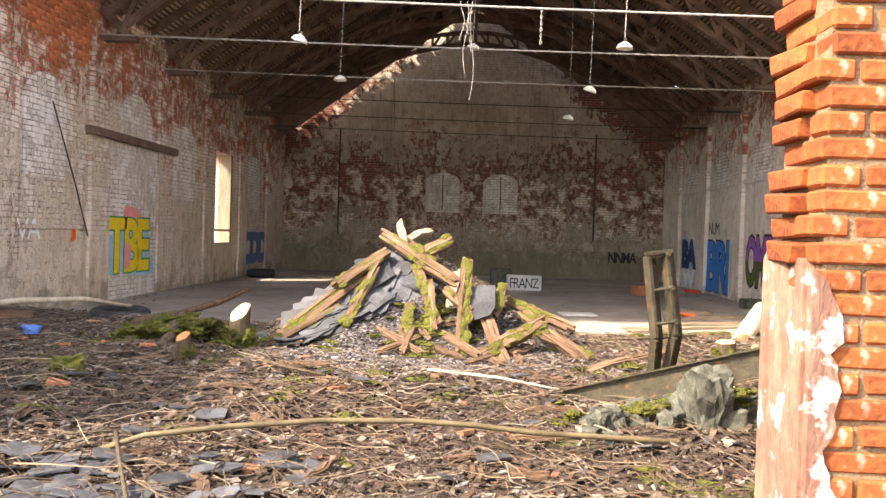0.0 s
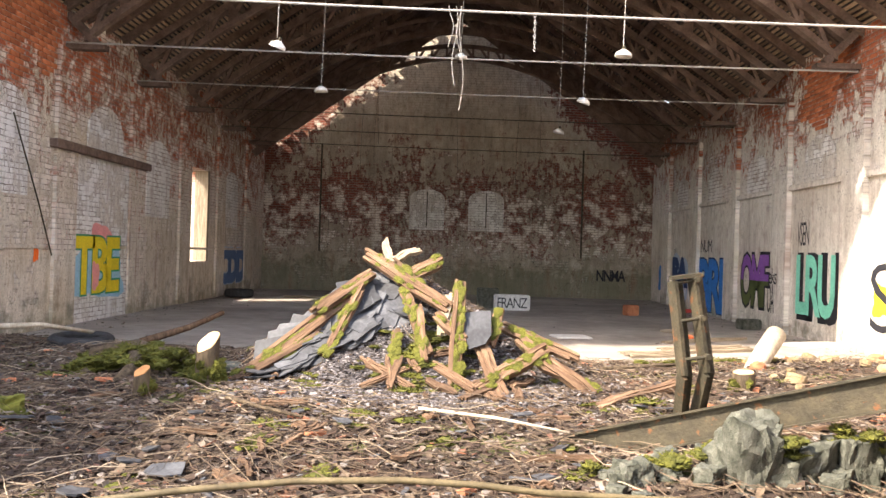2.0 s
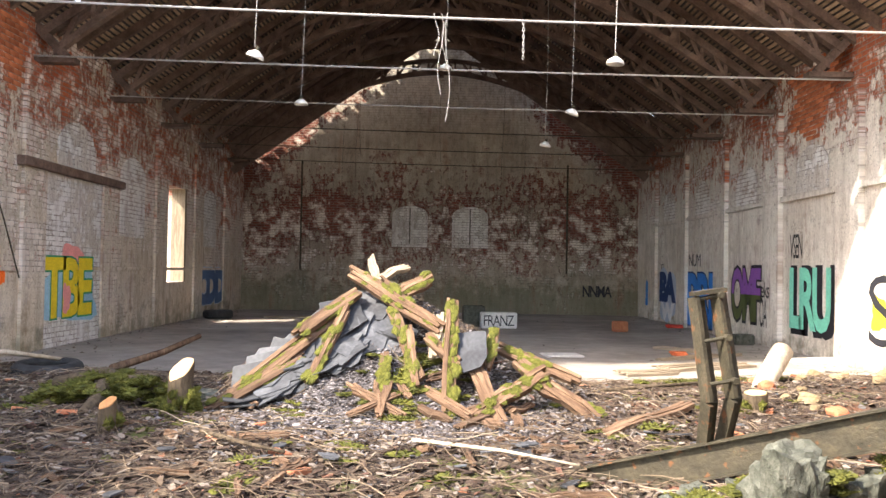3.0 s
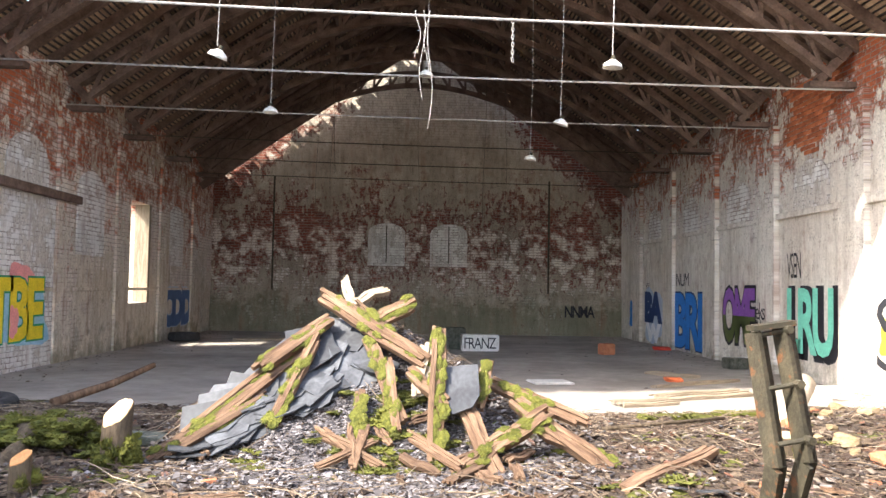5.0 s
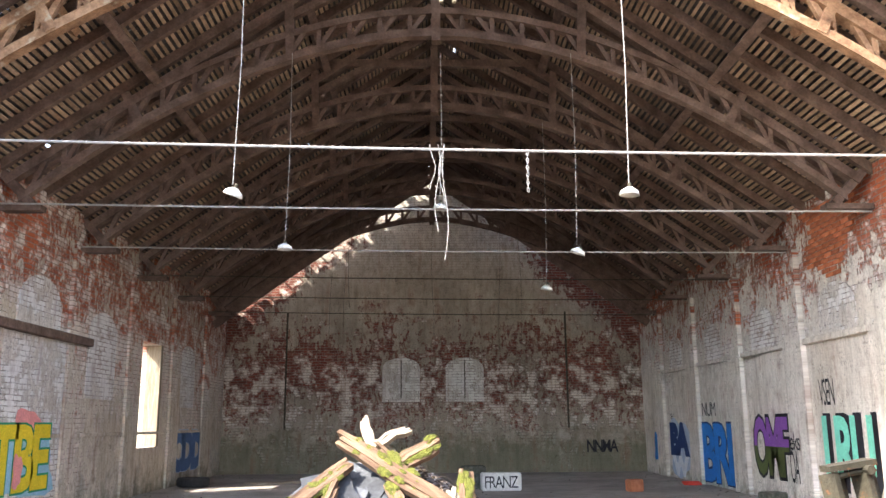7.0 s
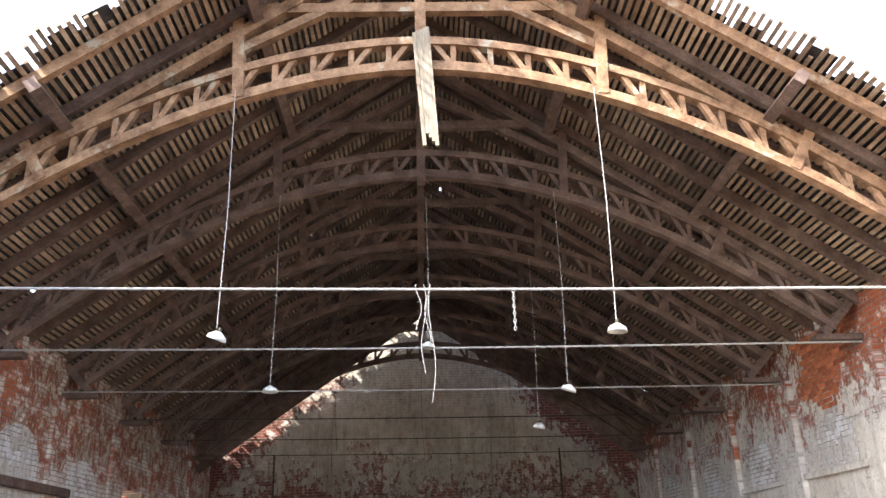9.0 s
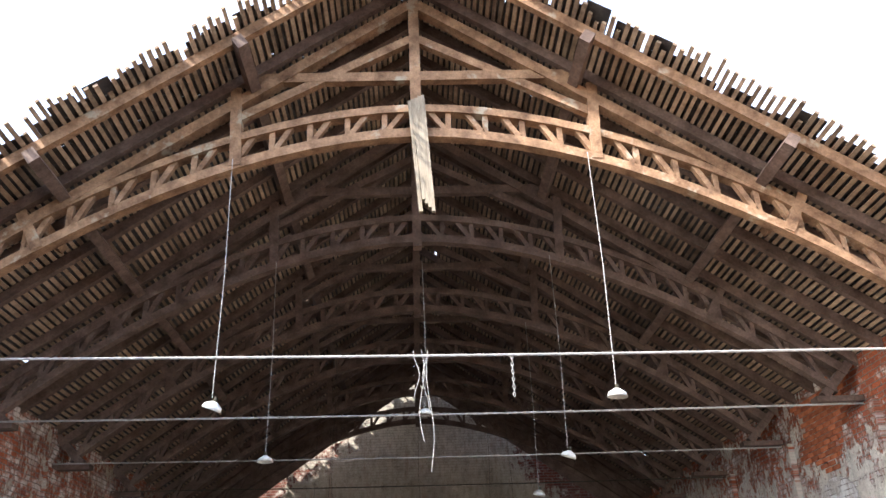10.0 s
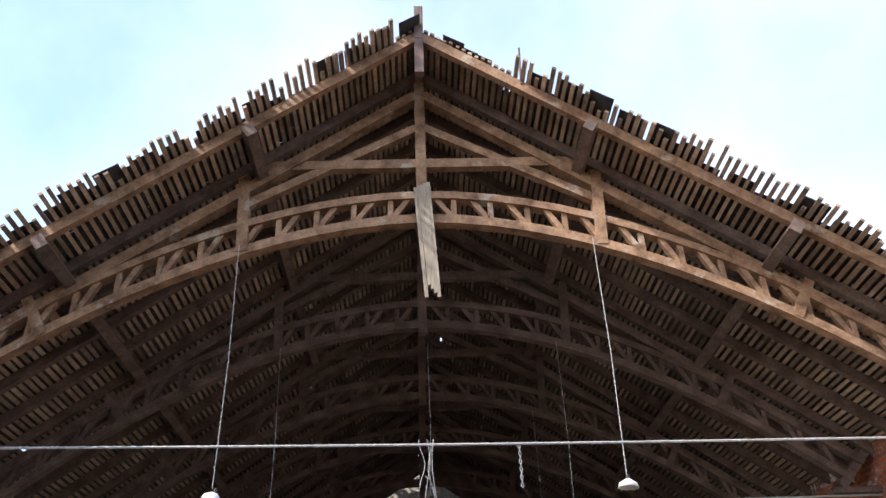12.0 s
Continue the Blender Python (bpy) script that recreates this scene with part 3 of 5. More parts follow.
def make_truss(y, wood, broken):
    t = tagged(new("roof_truss"), "arched timber lattice truss spanning the hall", "roof truss", "arched roof trusses")
    t.location = (CX, y, 0)
    def bit(name, p, q, w, h, label=""):
        bm = bmesh.new()
        beam(bm, p, q, w, h, (0, 1, 0))
        part(name, bm, wood, t, label)
    for s in (-1, 1):
        for name, off, hh in (("bottom_chord", 0.06, 0.12), ("top_chord", None, 0.1)):
            bm = bmesh.new()
            us = [5.78 * k / 14 for k in range(15)]
            rings = []
            for u in us:
                # smooth curve through the springing and the crown
                z = arch_curve(u) + (off if off else arch_depth(u))
                rings.append([bm.verts.new((s * u, yy, z + dz)) for yy, dz in ((-0.07, -hh / 2), (0.07, -hh / 2), (0.07, hh / 2), (-0.07, hh / 2))])
            for A, B in zip(rings, rings[1:]):
                for k in range(4):
                    bm.faces.new((A[k], A[(k + 1) % 4], B[(k + 1) % 4], B[k]))
            bm.faces.new(rings[0][::-1])
            bm.faces.new(rings[-1])
            bmesh.ops.recalc_face_normals(bm, faces=bm.faces)
            part(name, bm, wood, t)
        u = 0.16
        k = 0
        while u < 5.5:
            a, b = u, u + (0.0 if k % 2 else 0.2)
            bit("lattice_strut", (s * b, 0, arch_curve(b) + 0.1), (s * a, 0, arch_curve(a) + arch_depth(a) - 0.03), 0.065, 0.07)
            u += 0.22
            k += 1
        zr = roof_z(CX + 2.12) - 0.2
        bit("post", (s * 2.1, 0, 6.55), (s * 2.15, 0, zr), 0.13, 0.17)
        bit("post", (s * 4.17, 0, 5.55), (s * 4.42, 0, roof_z(CX + 4.42) - 0.2), 0.12, 0.17)
        bit("raking_strut", (s * 2.15, 0, 7.2), (s * 0.05, 0, 8.35), 0.11, 0.1)
        bit("upper_rafter", (s * 0.05, 0, RIDGE - 0.42), (s * 6.0, 0, RIDGE - 0.42 - 0.7 * 5.95), 0.13, 0.152)
        bit("foot_strut", (s * 5.6, 0, 4.38), (s * 6.05, 0, 4.85), 0.12, 0.12)
        bit("wall_plate", (s * 5.45, 0, 4.33), (s * 6.12, 0, 4.33), 0.08, 0.2)
        if y < 22:
            bit("brace", (s * 4.25, 0.1, 5.95), (s * 4.35, 0.9, roof_z(CX + 4.35) - 0.25), 0.1, 0.1)
    bit("tie_beam", (-2.1, 0, 7.78), (2.1, 0, 7.78), 0.13, 0.11)
    bit("king_post", (0, 0, 6.82), (0, 0, RIDGE - 0.1), 0.13, 0.16)
    if broken:
        bm = bmesh.new()
        for i in range(5):
            beam(bm, (-0.08 + 0.04 * i, -0.12, 7.35 + 0.02 * i), (0.02 + 0.035 * i, -0.14, 5.85 + 0.05 * ((i * 7) % 4)), 0.04, 0.05 + 0.01 * (i % 2), (0, 1, 0))
        part("split_board", bm, M_PALEWOOD, t, "pale splintered board nailed to the king post")
    return t

def arch_curve(u):
    return 6.9 - 0.0995 * u ** 1.835 if u < 5.9 else 4.4

# sunlit wood tone on the front truss, shaded tone on those behind
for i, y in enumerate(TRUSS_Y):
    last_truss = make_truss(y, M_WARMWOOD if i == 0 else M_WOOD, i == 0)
# added dark boards under the last truss's rafters, standing in for the shade there
for s in (-1, 1):
    for k in range(4):
        bm = bmesh.new()
        z = RIDGE - 0.3 - 0.27 * k
        beam(bm, (s * 0.02, 0.11 + 0.004 * k, z), (s * 5.95, 0.11 + 0.004 * k, z - 0.7 * 5.93), 0.215, 0.03, (0, 1, 0))
        part("shade_board", bm, M_WOOD, last_truss, "added dark board standing in for roof shade")

# ---- tie rods, lamps ----
def lamp(x, y, z_top, z, tilt):
    t = tagged(new("pendant_lamp"), "dusty white enamel lamp shade on a wire", "pendant lamp", "hanging lamps")
    t.location = (x, y, z)
    t.rotation_euler = (radians(tilt * 0.4), radians(tilt), 0)
    bm = bmesh.new()
    lathe(bm, [(0.0, 0.09), (0.03, 0.085), (0.05, 0.07), (0.09, 0.045), (0.105, 0.0), (0.1, 0.0), (0.085, 0.04), (0.0, 0.065)], 24)
    part("shade", bm, M_ENAMEL, t, smooth=True)
    bm = bmesh.new()
    lathe(bm, [(0.0, 0.13), (0.02, 0.13), (0.022, 0.08), (0.0, 0.08)], 12)
    part("socket", bm, M_RUSTIRON, t)
    bm = bmesh.new()
    inv = t.matrix_basis.inverted()
    tube(bm, [inv @ Vector(p) for p in ((x, y, z + 0.12), (x + 0.03, y, (z + z_top) / 2), (x + 0.02, y, z_top))], 0.005, 5)
    part("wire", bm, M_CABLE, t)

for i, y in enumerate(TRUSS_Y):
    zl, zr = (4.33, 4.1) if i == 0 else (4.38, 4.24)
    bm = bmesh.new()
    tube(bm, [(XL + 0.02 + (XR - XL - 0.04) * k / 12, y - 0.12, zl + (zr - zl) * k / 12 - (0.03 * math.sin(math.pi * k / 12))) for k in range(13)], 0.014 if i < 2 else 0.012, 6)
    thing("tie_rod", bm, M_CABLE if i < 3 else M_RUSTIRON, "thin steel tie rod across the hall", "tie rod", group="tie rods")
for x, i, tilt in ((-2.89, 0, 22), (1.21, 0, 4), (-2.83, 1, 0), (1.17, 1, 18), (1.15, 2, 10), (-0.71, 1, 5)):
    y = TRUSS_Y[i] - 0.12
    ztop = 6.6
    lamp(x, y, ztop, (3.69, 3.69, 3.72, 3.65, 3.6, 4.28)[((-2.89, 0), (1.21, 0), (-2.83, 1), (1.17, 1), (1.15, 2), (-0.71, 1)).index((x, i))], tilt)
# bare hanging wires
for x, y, z0, z1 in ((-0.78, 9.0, 4.24, 3.3), (-0.74, 9.02, 4.24, 3.6), (-0.7, 9.0, 4.24, 3.0), (-0.83, 9.0, 4.24, 3.75), (-2.2, 14.7, 6.5, 3.3), (-2.85, 17.68, 6.7, 2.9), (0.6, 17.68, 6.8, 2.8), (1.35, 20.53, 6.7, 3.0), (-0.75, 20.53, 6.95, 3.4), (-2.85, 20.53, 6.7, 3.6)):
    bm = bmesh.new()
    tube(bm, [(x + 0.03 * math.sin(k * 0.8 + x * 40), y, z0 + (z1 - z0) * k / 8) for k in range(9)], 0.0035, 5)
    thing("hanging_wire", bm, M_CABLE if y < 10 else M_RUSTIRON, "thin loose wire hanging from the roof", "wire", group="loose wires")
# chain on the first rod
chain = tagged(new("chain"), "short rusty chain looped over the tie rod", "chain")
chain.location = (0.16, 9.01, 4.17)
for k in range(11):
    bm = bmesh.new()
    ring = [(0.012 * math.cos(a), 0, -0.02 + 0.028 * math.sin(a)) for a in [2 * math.pi * j / 8 for j in range(9)]]
    tube(bm, ring, 0.004, 4)
    part("link", bm, M_CABLE, chain, m=pose(0, 0, -0.04 * k, 0, 0, 90 * (k % 2)))

# ---- the heap of fallen roof ----
def on(x, y, dz=0.0):
    return Vector((x, y, ground_z(x, y) + dz))

def plank_mesh(L, w, th, seed, taper=0.3):
    """A rotten plank along z from 0 to L, with split ends and a grooved face."""
    rng = random.Random(seed)
    bm = bmesh.new()
    n = max(3, int(w / 0.028))
    for i in range(n):
        a, b = -w / 2 + w * i / n, -w / 2 + w * (i + 1) / n
        e0, e1 = rng.uniform(-0.04, 0.05) * L ** 0.5, L + rng.uniform(-taper, 0.06) * 0.35 * L ** 0.5
        t0, t1 = -th / 2 - rng.uniform(0, 0.01), th / 2 + rng.uniform(-0.016, 0.008)
        vs = []
        for k in range(6):
            z = e0 + (e1 - e0) * k / 5
            wob = 0.006 * math.sin(k * 1.7 + seed) + rng.uniform(-0.004, 0.004)
            pin = 0.75 if k in (0, 5) else 1
            c = (a + b) / 2
            vs.append([bm.verts.new((c + (q - c) * pin + wob, t * pin + wob, z)) for q, t in ((a - 0.002, t0), (b + 0.001, t0), (b + 0.001, t1), (a - 0.002, t1))])
        for A, B in zip(vs, vs[1:]):
            for k in range(4):
                bm.faces.new((A[k], A[(k + 1) % 4], B[(k + 1) % 4], B[k]))
        bm.faces.new(vs[0][::-1])
        bm.faces.new(vs[-1])
    bmesh.ops.recalc_face_normals(bm, faces=bm.faces)
    return bm

def lie(p, q, face):
    """A pose whose z runs from p to q and whose y faces face."""
    p, q = Vector(p), Vector(q)
    z = (q - p).normalized()
    x = Vector(face).cross(z).normalized()
    y = z.cross(x)
    m = Matrix((x, y, z)).transposed().to_4x4()
    m.translation = p
    return m, (q - p).length

def moss_bm(rx, ry, rz, seed, blades=240):
    rng = random.Random(seed)
    bm = rock(rx, ry, rz, seed, 0.7, 3)
    base = [(v.co.copy(), v.co.normalized()) for v in bm.verts]
    for i in range(blades):
        c, nn = rng.choice(base)
        nn = (nn + Vector((rng.uniform(-0.6, 0.6), rng.uniform(-0.6, 0.6), rng.uniform(0, 0.8)))).normalized()
        s = nn.orthogonal().normalized() * 0.006
        a, b, d = bm.verts.new(c - s), bm.verts.new(c + s), bm.verts.new(c + nn * rng.uniform(0.012, 0.032))
        bm.faces.new((a, b, d))
    return bm

MOSS = [mesh_of("moss", moss_bm(0.09, 0.05, 0.03, k), M_MOSS) for k in range(6)]
def moss(p, size, seed, stretch=(1, 1, 1), turn=0, tilt=0, parent=None):
    ob = new("moss", MOSS[seed % 6])
    m = pose(*p, tilt, 0, turn) @ Matrix.Diagonal((size * stretch[0], size * stretch[1], size * stretch[2], 1))
    if parent:
        ob.parent = parent
        ob.matrix_local = m
    else:
        ob.matrix_world = m
        tagged(ob, "bright green moss cushion on the debris", "moss", "moss cushions")
    return ob

FRONT = (-0.1, -0.8, 0.6)
PLANKS = [
    ((-1.52, 6.62, 1.30), (-0.72, 6.1, 0.84), 0.11, 0.06, 3), ((-1.24, 6.62, 1.22), (-0.62, 6.06, 0.76), 0.07, 0.05, 4),
    ((-1.36, 6.86, 1.42), (-1.27, 6.6, 1.2), 0.07, 0.03, 0), ((-1.28, 6.66, 1.24), (-1.0, 6.78, 1.36), 0.06, 0.04, 0),
    ((-1.15, 6.6, 1.06), (-0.79, 6.66, 1.27), 0.12, 0.05, 2), ((-0.64, 6.2, 1.1), (-0.68, 5.5, 0.2), 0.1, 0.07, 6),
    ((-1.15, 6.36, 1.02), (-0.88, 5.76, 0.5), 0.085, 0.05, 3), ((-1.5, 6.34, 1.0), (-1.73, 5.7, 0.42), 0.08, 0.05, 5),
    ((-1.43, 6.5, 1.12), (-1.86, 6.1, 0.79), 0.1, 0.05, 5), ((-1.53, 6.42, 0.98), (-2.26, 5.72, 0.36), 0.13, 0.05, 4),
    ((-1.8, 6.05, 0.64), (-2.4, 5.62, 0.28), 0.12, 0.05, 3), ((-0.72, 6.25, 0.96), (-0.79, 5.93, 0.62), 0.1, 0.03, 0),
    ((-0.48, 5.85, 0.6), (-0.29, 5.42, 0.2), 0.11, 0.05, 0), ((-0.36, 5.62, 0.36), (0.07, 5.82, 0.58), 0.1, 0.06, 3),
    ((-0.14, 5.92, 0.62), (0.4, 5.5, 0.25), 0.1, 0.07, 1), ((-0.08, 5.78, 0.52), (0.5, 5.52, 0.24), 0.08, 0.06, 1),
    ((-0.31, 6.12, 0.85), (-0.4, 5.85, 0.56), 0.08, 0.06, 3), ((-0.62, 5.42, 0.2), (-0.33, 5.6, 0.38), 0.09, 0.06, 2),
    ((-1.0, 6.16, 0.86), (-0.93, 5.68, 0.44), 0.09, 0.04, 7), ((-1.16, 5.96, 0.68), (-1.15, 5.62, 0.38), 0.07, 0.04, 5),
    ((-0.85, 6.1, 0.8), (-0.6, 5.8, 0.62), 0.09, 0.05, 1), ((0.3, 5.9, 0.5), (-0.3, 6.2, 0.72), 0.09, 0.06, 2),
]
for i, (p, q, w, th, mossy) in enumerate(PLANKS):
    m, L = lie(p, q, FRONT)
    ob = thing("rotten_plank", plank_mesh(L, w, th, i), M_ROTTEN if i not in (2, 3, 11) else M_PALEWOOD,
               "rotten mossy timber on the debris heap" if mossy > 2 else "splintered brown timber on the debris heap", "plank", m=m, group="heap timbers")
    rng = random.Random(100 + i)
    for k in range(mossy * 5):
        moss((rng.uniform(-w / 2.2, w / 2.2), th / 2 - 0.004, rng.uniform(0.05, 0.95) * L), rng.uniform(0.25, 0.6), k + i, (0.6, 1.7, 0.42), rng.uniform(-8, 8), 90, ob)
rng = random.Random(55)
for i in range(16):
    x, y = rng.uniform(-2.2, 0.6), rng.uniform(5.3, 6.3)
    L = rng.uniform(0.2, 0.6)
    a = rng.uniform(-0.9, 0.9) + (math.pi if rng.random() < 0.5 else 0)
    q = on(x + L * math.sin(a), y - L * math.cos(a) * 0.8, 0.04)
    m, L = lie(on(x, y, 0.06), q, (0, -0.5, 0.8))
    thing("rotten_plank", plank_mesh(L, rng.uniform(0.035, 0.075), 0.025, i + 60), M_ROTTEN, "short splintered lath on the debris heap", "plank", m=m, group="heap timbers")
# large leaning slate and the slates on the heap's flank
SLATE = []
for k in range(6):
    rng = random.Random(40 + k)
    bm = bmesh.new()
    out = [(-0.11, -0.15), (0.02, -0.16), (0.11, -0.14), (0.12, 0.05), (0.1, 0.14), (-0.03, 0.16), (-0.1, 0.13), (-0.12, 0.0)]
    out = [(x * rng.uniform(0.75, 1.1), y * rng.uniform(0.75, 1.1)) for x, y in out]
    a = [bm.verts.new((x, y, 0.004 + rng.uniform(-0.002, 0.002))) for x, y in out]
    b = [bm.verts.new((x, y, -0.004)) for x, y in out]
    bm.faces.new(a)
    bm.faces.new(b[::-1])
    for i in range(8):
        bm.faces.new((a[i], b[i], b[(i + 1) % 8], a[(i + 1) % 8]))
    bmesh.ops.recalc_face_normals(bm, faces=bm.faces)
    SLATE.append(mesh_of("roof_slate", bm, M_SLATE))

def slate(m, k, label="broken blue-grey roofing slate"):
    ob = new("roof_slate", SLATE[k % 6])
    ob.matrix_world = m
    return tagged(ob, label, "slate", "fallen slates")

rng = random.Random(77)
for i in range(95):
    u, v = rng.random(), rng.random()
    x = -1.3 - 1.1 * v + 0.28 * u
    y = 6.6 - 0.65 * v - 0.35 * u
    if x < -2.35:
        continue
    gx = (ground_z(x + 0.05, y) - ground_z(x - 0.05, y)) / 0.1
    gy = (ground_z(x, y + 0.05) - ground_z(x, y - 0.05)) / 0.1
    nrm = Vector((-gx, -gy, 1)).normalized()
    m = nrm.to_track_quat("Z", "Y").to_matrix().to_4x4()
    m.translation = on(x, y, 0.03 + 0.07 * rng.random())
    slate(m @ pose(0, 0, 0, rng.uniform(-9, 9), rng.uniform(-9, 9), rng.uniform(0, 360)), i, "slate sliding off the debris heap")
for i in range(10):
    m, L = lie((-1.55 - 0.07 * i, 6.42 - 0.05 * i, 0.98 - 0.06 * i), (-1.3, 5.9, 0.62), (0, -0.8, 0.6))
    slate(m @ pose(0, 0, 0.05, 90, 0, 0) @ Matrix.Diagonal((1.5, 1.4, 1, 1)), i, "slate sliding off the debris heap")
m, L = lie((-0.51, 6.02, 0.82), (-0.54, 5.72, 0.5), FRONT)
slate(m @ pose(0, 0.02, 0.17, 90, 0, 0) @ Matrix.Diagonal((1.1, 1.4, 1.5, 1)), 2, "large dark slate leaning among the timbers")
for i in range(46):
    x, y = rng.uniform(-2.1, -0.3), rng.uniform(5.3, 6.5)
    moss(on(x, y, 0.015), rng.uniform(0.4, 1.1), i, (1, 1, 0.6), rng.uniform(0, 360))
for i in range(26):
    x, y = -0.95 + rng.gauss(0, 0.1), rng.uniform(5.35, 6.1)
    moss(on(x, y, 0.02), rng.uniform(0.6, 1.3), i, (1, 1, 0.7), rng.uniform(0, 360))

# ---- slates and brick bits strewn over the ground ----
rng = random.Random(11)
for i in range(190):
    if i < 145:
        x, y = -3.0 + rng.random() ** 1.2 * 1.9 - 0.2, 1.15 + rng.random() * 1.3
    else:
        x, y = rng.uniform(-3.5, 1.2), rng.uniform(1.2, 5.0)
    s = rng.uniform(0.3, 0.68)
    slate(pose(*on(x, y, 0.012 + 0.03 * rng.random()), rng.uniform(-14, 14), rng.uniform(-14, 14), rng.uniform(0, 360)) @ Matrix.Diagonal((s, s, 1.2, 1)), i)
bm = bmesh.new()
box(bm, (-0.11, -0.055, -0.03), (0.11, 0.055, 0.03))
bmesh.ops.bevel(bm, geom=list(bm.edges), offset=0.008, segments=1, affect="EDGES")
BRICKBIT = mesh_of("loose_brick", bm, M_LOOSEBRICK)
for i in range(40):
    x, y = (rng.uniform(-5, 4), rng.uniform(2.2, 9)) if i > 3 else ((-3.95, 4.0), (-1.5, 2.35), (-2.1, 4.6), (-1.6, 2.3))[i]
    ob = new("loose_brick", BRICKBIT)
    s = rng.uniform(0.35, 0.75)
    ob.matrix_world = pose(*on(x, y, 0.012), rng.uniform(-15, 15), rng.uniform(-15, 15), rng.uniform(0, 360)) @ Matrix.Diagonal((s, s, s, 1))
    tagged(ob, "weathered loose brick lying in the debris", "brick", "loose bricks")

def scatter(name, count, place, size, flat, mat, label, seed, parent=None):
    rng = random.Random(seed)
    verts, faces = [], []
    for i in range(count):
        x, y = place(rng)
        a, b = rng.uniform(*size) * 0.5, rng.uniform(*size) * rng.uniform(0.12, 0.4)
        h = flat * rng.uniform(0.5, 1.4)
        m = pose(*on(x, y, rng.uniform(0.0, 0.02)), rng.gauss(0, 16), rng.gauss(0, 16), rng.uniform(0, 360))
        s = len(verts)
        k = rng.uniform(0.5, 1)
        for c in ((-a, -b * k, -h), (a, -b, -h), (a * 0.8, b, -h), (-a, b * k, -h), (-a, -b * k, h), (a, -b, h), (a * 0.8, b, h), (-a, b * k, h)):
            verts.append((m @ Vector(c))[:])
        for f in ((4, 5, 6, 7), (0, 1, 5, 4), (1, 2, 6, 5), (2, 3, 7, 6), (3, 0, 4, 7)):
            faces.append([s + j for j in f])
    me = bpy.data.meshes.new(name)
    me.from_pydata(verts, [], faces)
    me.materials.append(mat)
    tagged(new(name, me), label, name.replace("_", " "), kind="stuff")

def near_first(rng):
    y = 0.9 + 9.0 * rng.random() ** 1.5
    half = 1.3 + 0.62 * (y + 1.6)
    return max(XL + 0.1, min(XR - 0.1, -0.7 + rng.uniform(-half, half))), y

scatter("wood_chips", 36000, near_first, (0.02, 0.085), 0.003, M_LITTER, "brown wood chips, leaves and brick crumbs", 21)
scatter("splinters", 16000, lambda r: (-1.05 + r.gauss(0, 0.55), 5.75 + r.gauss(0, 0.45)), (0.02, 0.07), 0.003, M_ASH, "grey wood splinters covering the heap", 22)
scatter("floor_dust", 3600, lambda r: (r.choice((XL + abs(r.gauss(0, 0.45)), XR - abs(r.gauss(0, 0.5)), r.uniform(XL, XR))), r.uniform(9.5, 25.2)), (0.02, 0.1), 0.006, M_LITTER, "crumbs of plaster and brick on the floor", 23)

def twigs(count, seed):
    rng = random.Random(seed)
    bm_v, bm_f = [], []
    for i in range(count):
        x, y = near_first(rng)
        L = rng.uniform(0.1, 0.55) if rng.random() < 0.85 else rng.uniform(0.5, 1.1)
        a = rng.uniform(0, 2 * math.pi)
        bend = rng.uniform(-0.9, 0.9)
        r = rng.uniform(0.0014, 0.004)
        p = Vector((x, y, 0))
        s = len(bm_v)
        lift = rng.uniform(0.01, 0.05)
        for k in range(5):
            g = ground_z(p.x, p.y) + lift + 0.02 * math.sin(k * 1.3 + i)
            side = Vector((-math.sin(a), math.cos(a), 0)) * r * (1 - 0.15 * k)
            for c in (-side, side, Vector((0, 0, r * 1.7 * (1 - 0.15 * k)))):
                bm_v.append((p.x + c.x, p.y + c.y, g + c.z))
            a += bend / 4 + rng.uniform(-0.15, 0.15)
            p += Vector((math.cos(a), math.sin(a), 0)) * L / 4
        for k in range(4):
            for j in range(3):
                A, B = s + 3 * k, s + 3 * k + 3
                bm_f.append((A + j, A + (j + 1) % 3, B + (j + 1) % 3, B + j))
    me = bpy.data.meshes.new("twigs")
    me.from_pydata(bm_v, [], bm_f)
    me.materials.append(M_TWIG)
    tagged(new("twigs", me), "dry twigs strewn over the ground", "twigs", kind="stuff")

twigs(6800, 31)
for i in range(60):
    x, y = rng.uniform(-4.5, 3.2), rng.uniform(2.4, 8.5)
    moss(on(x, y, 0.005), rng.uniform(0.5, 1.5), i, (1, 1, 0.5), rng.uniform(0, 360))
for i in range(26):
    moss(on(1.95 + rng.gauss(0, 0.3), 8.0 + rng.gauss(0, 0.25), 0.02), rng.uniform(0.8, 1.6), i, (1, 1, 0.7), rng.uniform(0, 360))
for i in range(24):
    moss(on(0.55 + rng.gauss(0, 0.3), 2.2 + rng.gauss(0, 0.2), 0.005), rng.uniform(0.6, 1.2), i, (1, 1, 0.5), rng.uniform(0, 360))

for i in range(70):
    x, y = rng.choice(((-2.2, 3.0), (-1.6, 4.6), (-3.2, 4.3), (-0.3, 5.0), (0.6, 5.0), (-2.4, 5.2), (1.3, 6.6)))
    x, y = x + rng.gauss(0, 0.25), y + rng.gauss(0, 0.15)
    moss(on(x, y, 0.002), rng.uniform(0.4, 1.0), i, (1, 1, 0.4), rng.uniform(0, 360))
scatter("crumbs", 22000, near_first, (0.008, 0.03), 0.004, M_LITTER, "fine brown and grey crumbs of debris", 24)
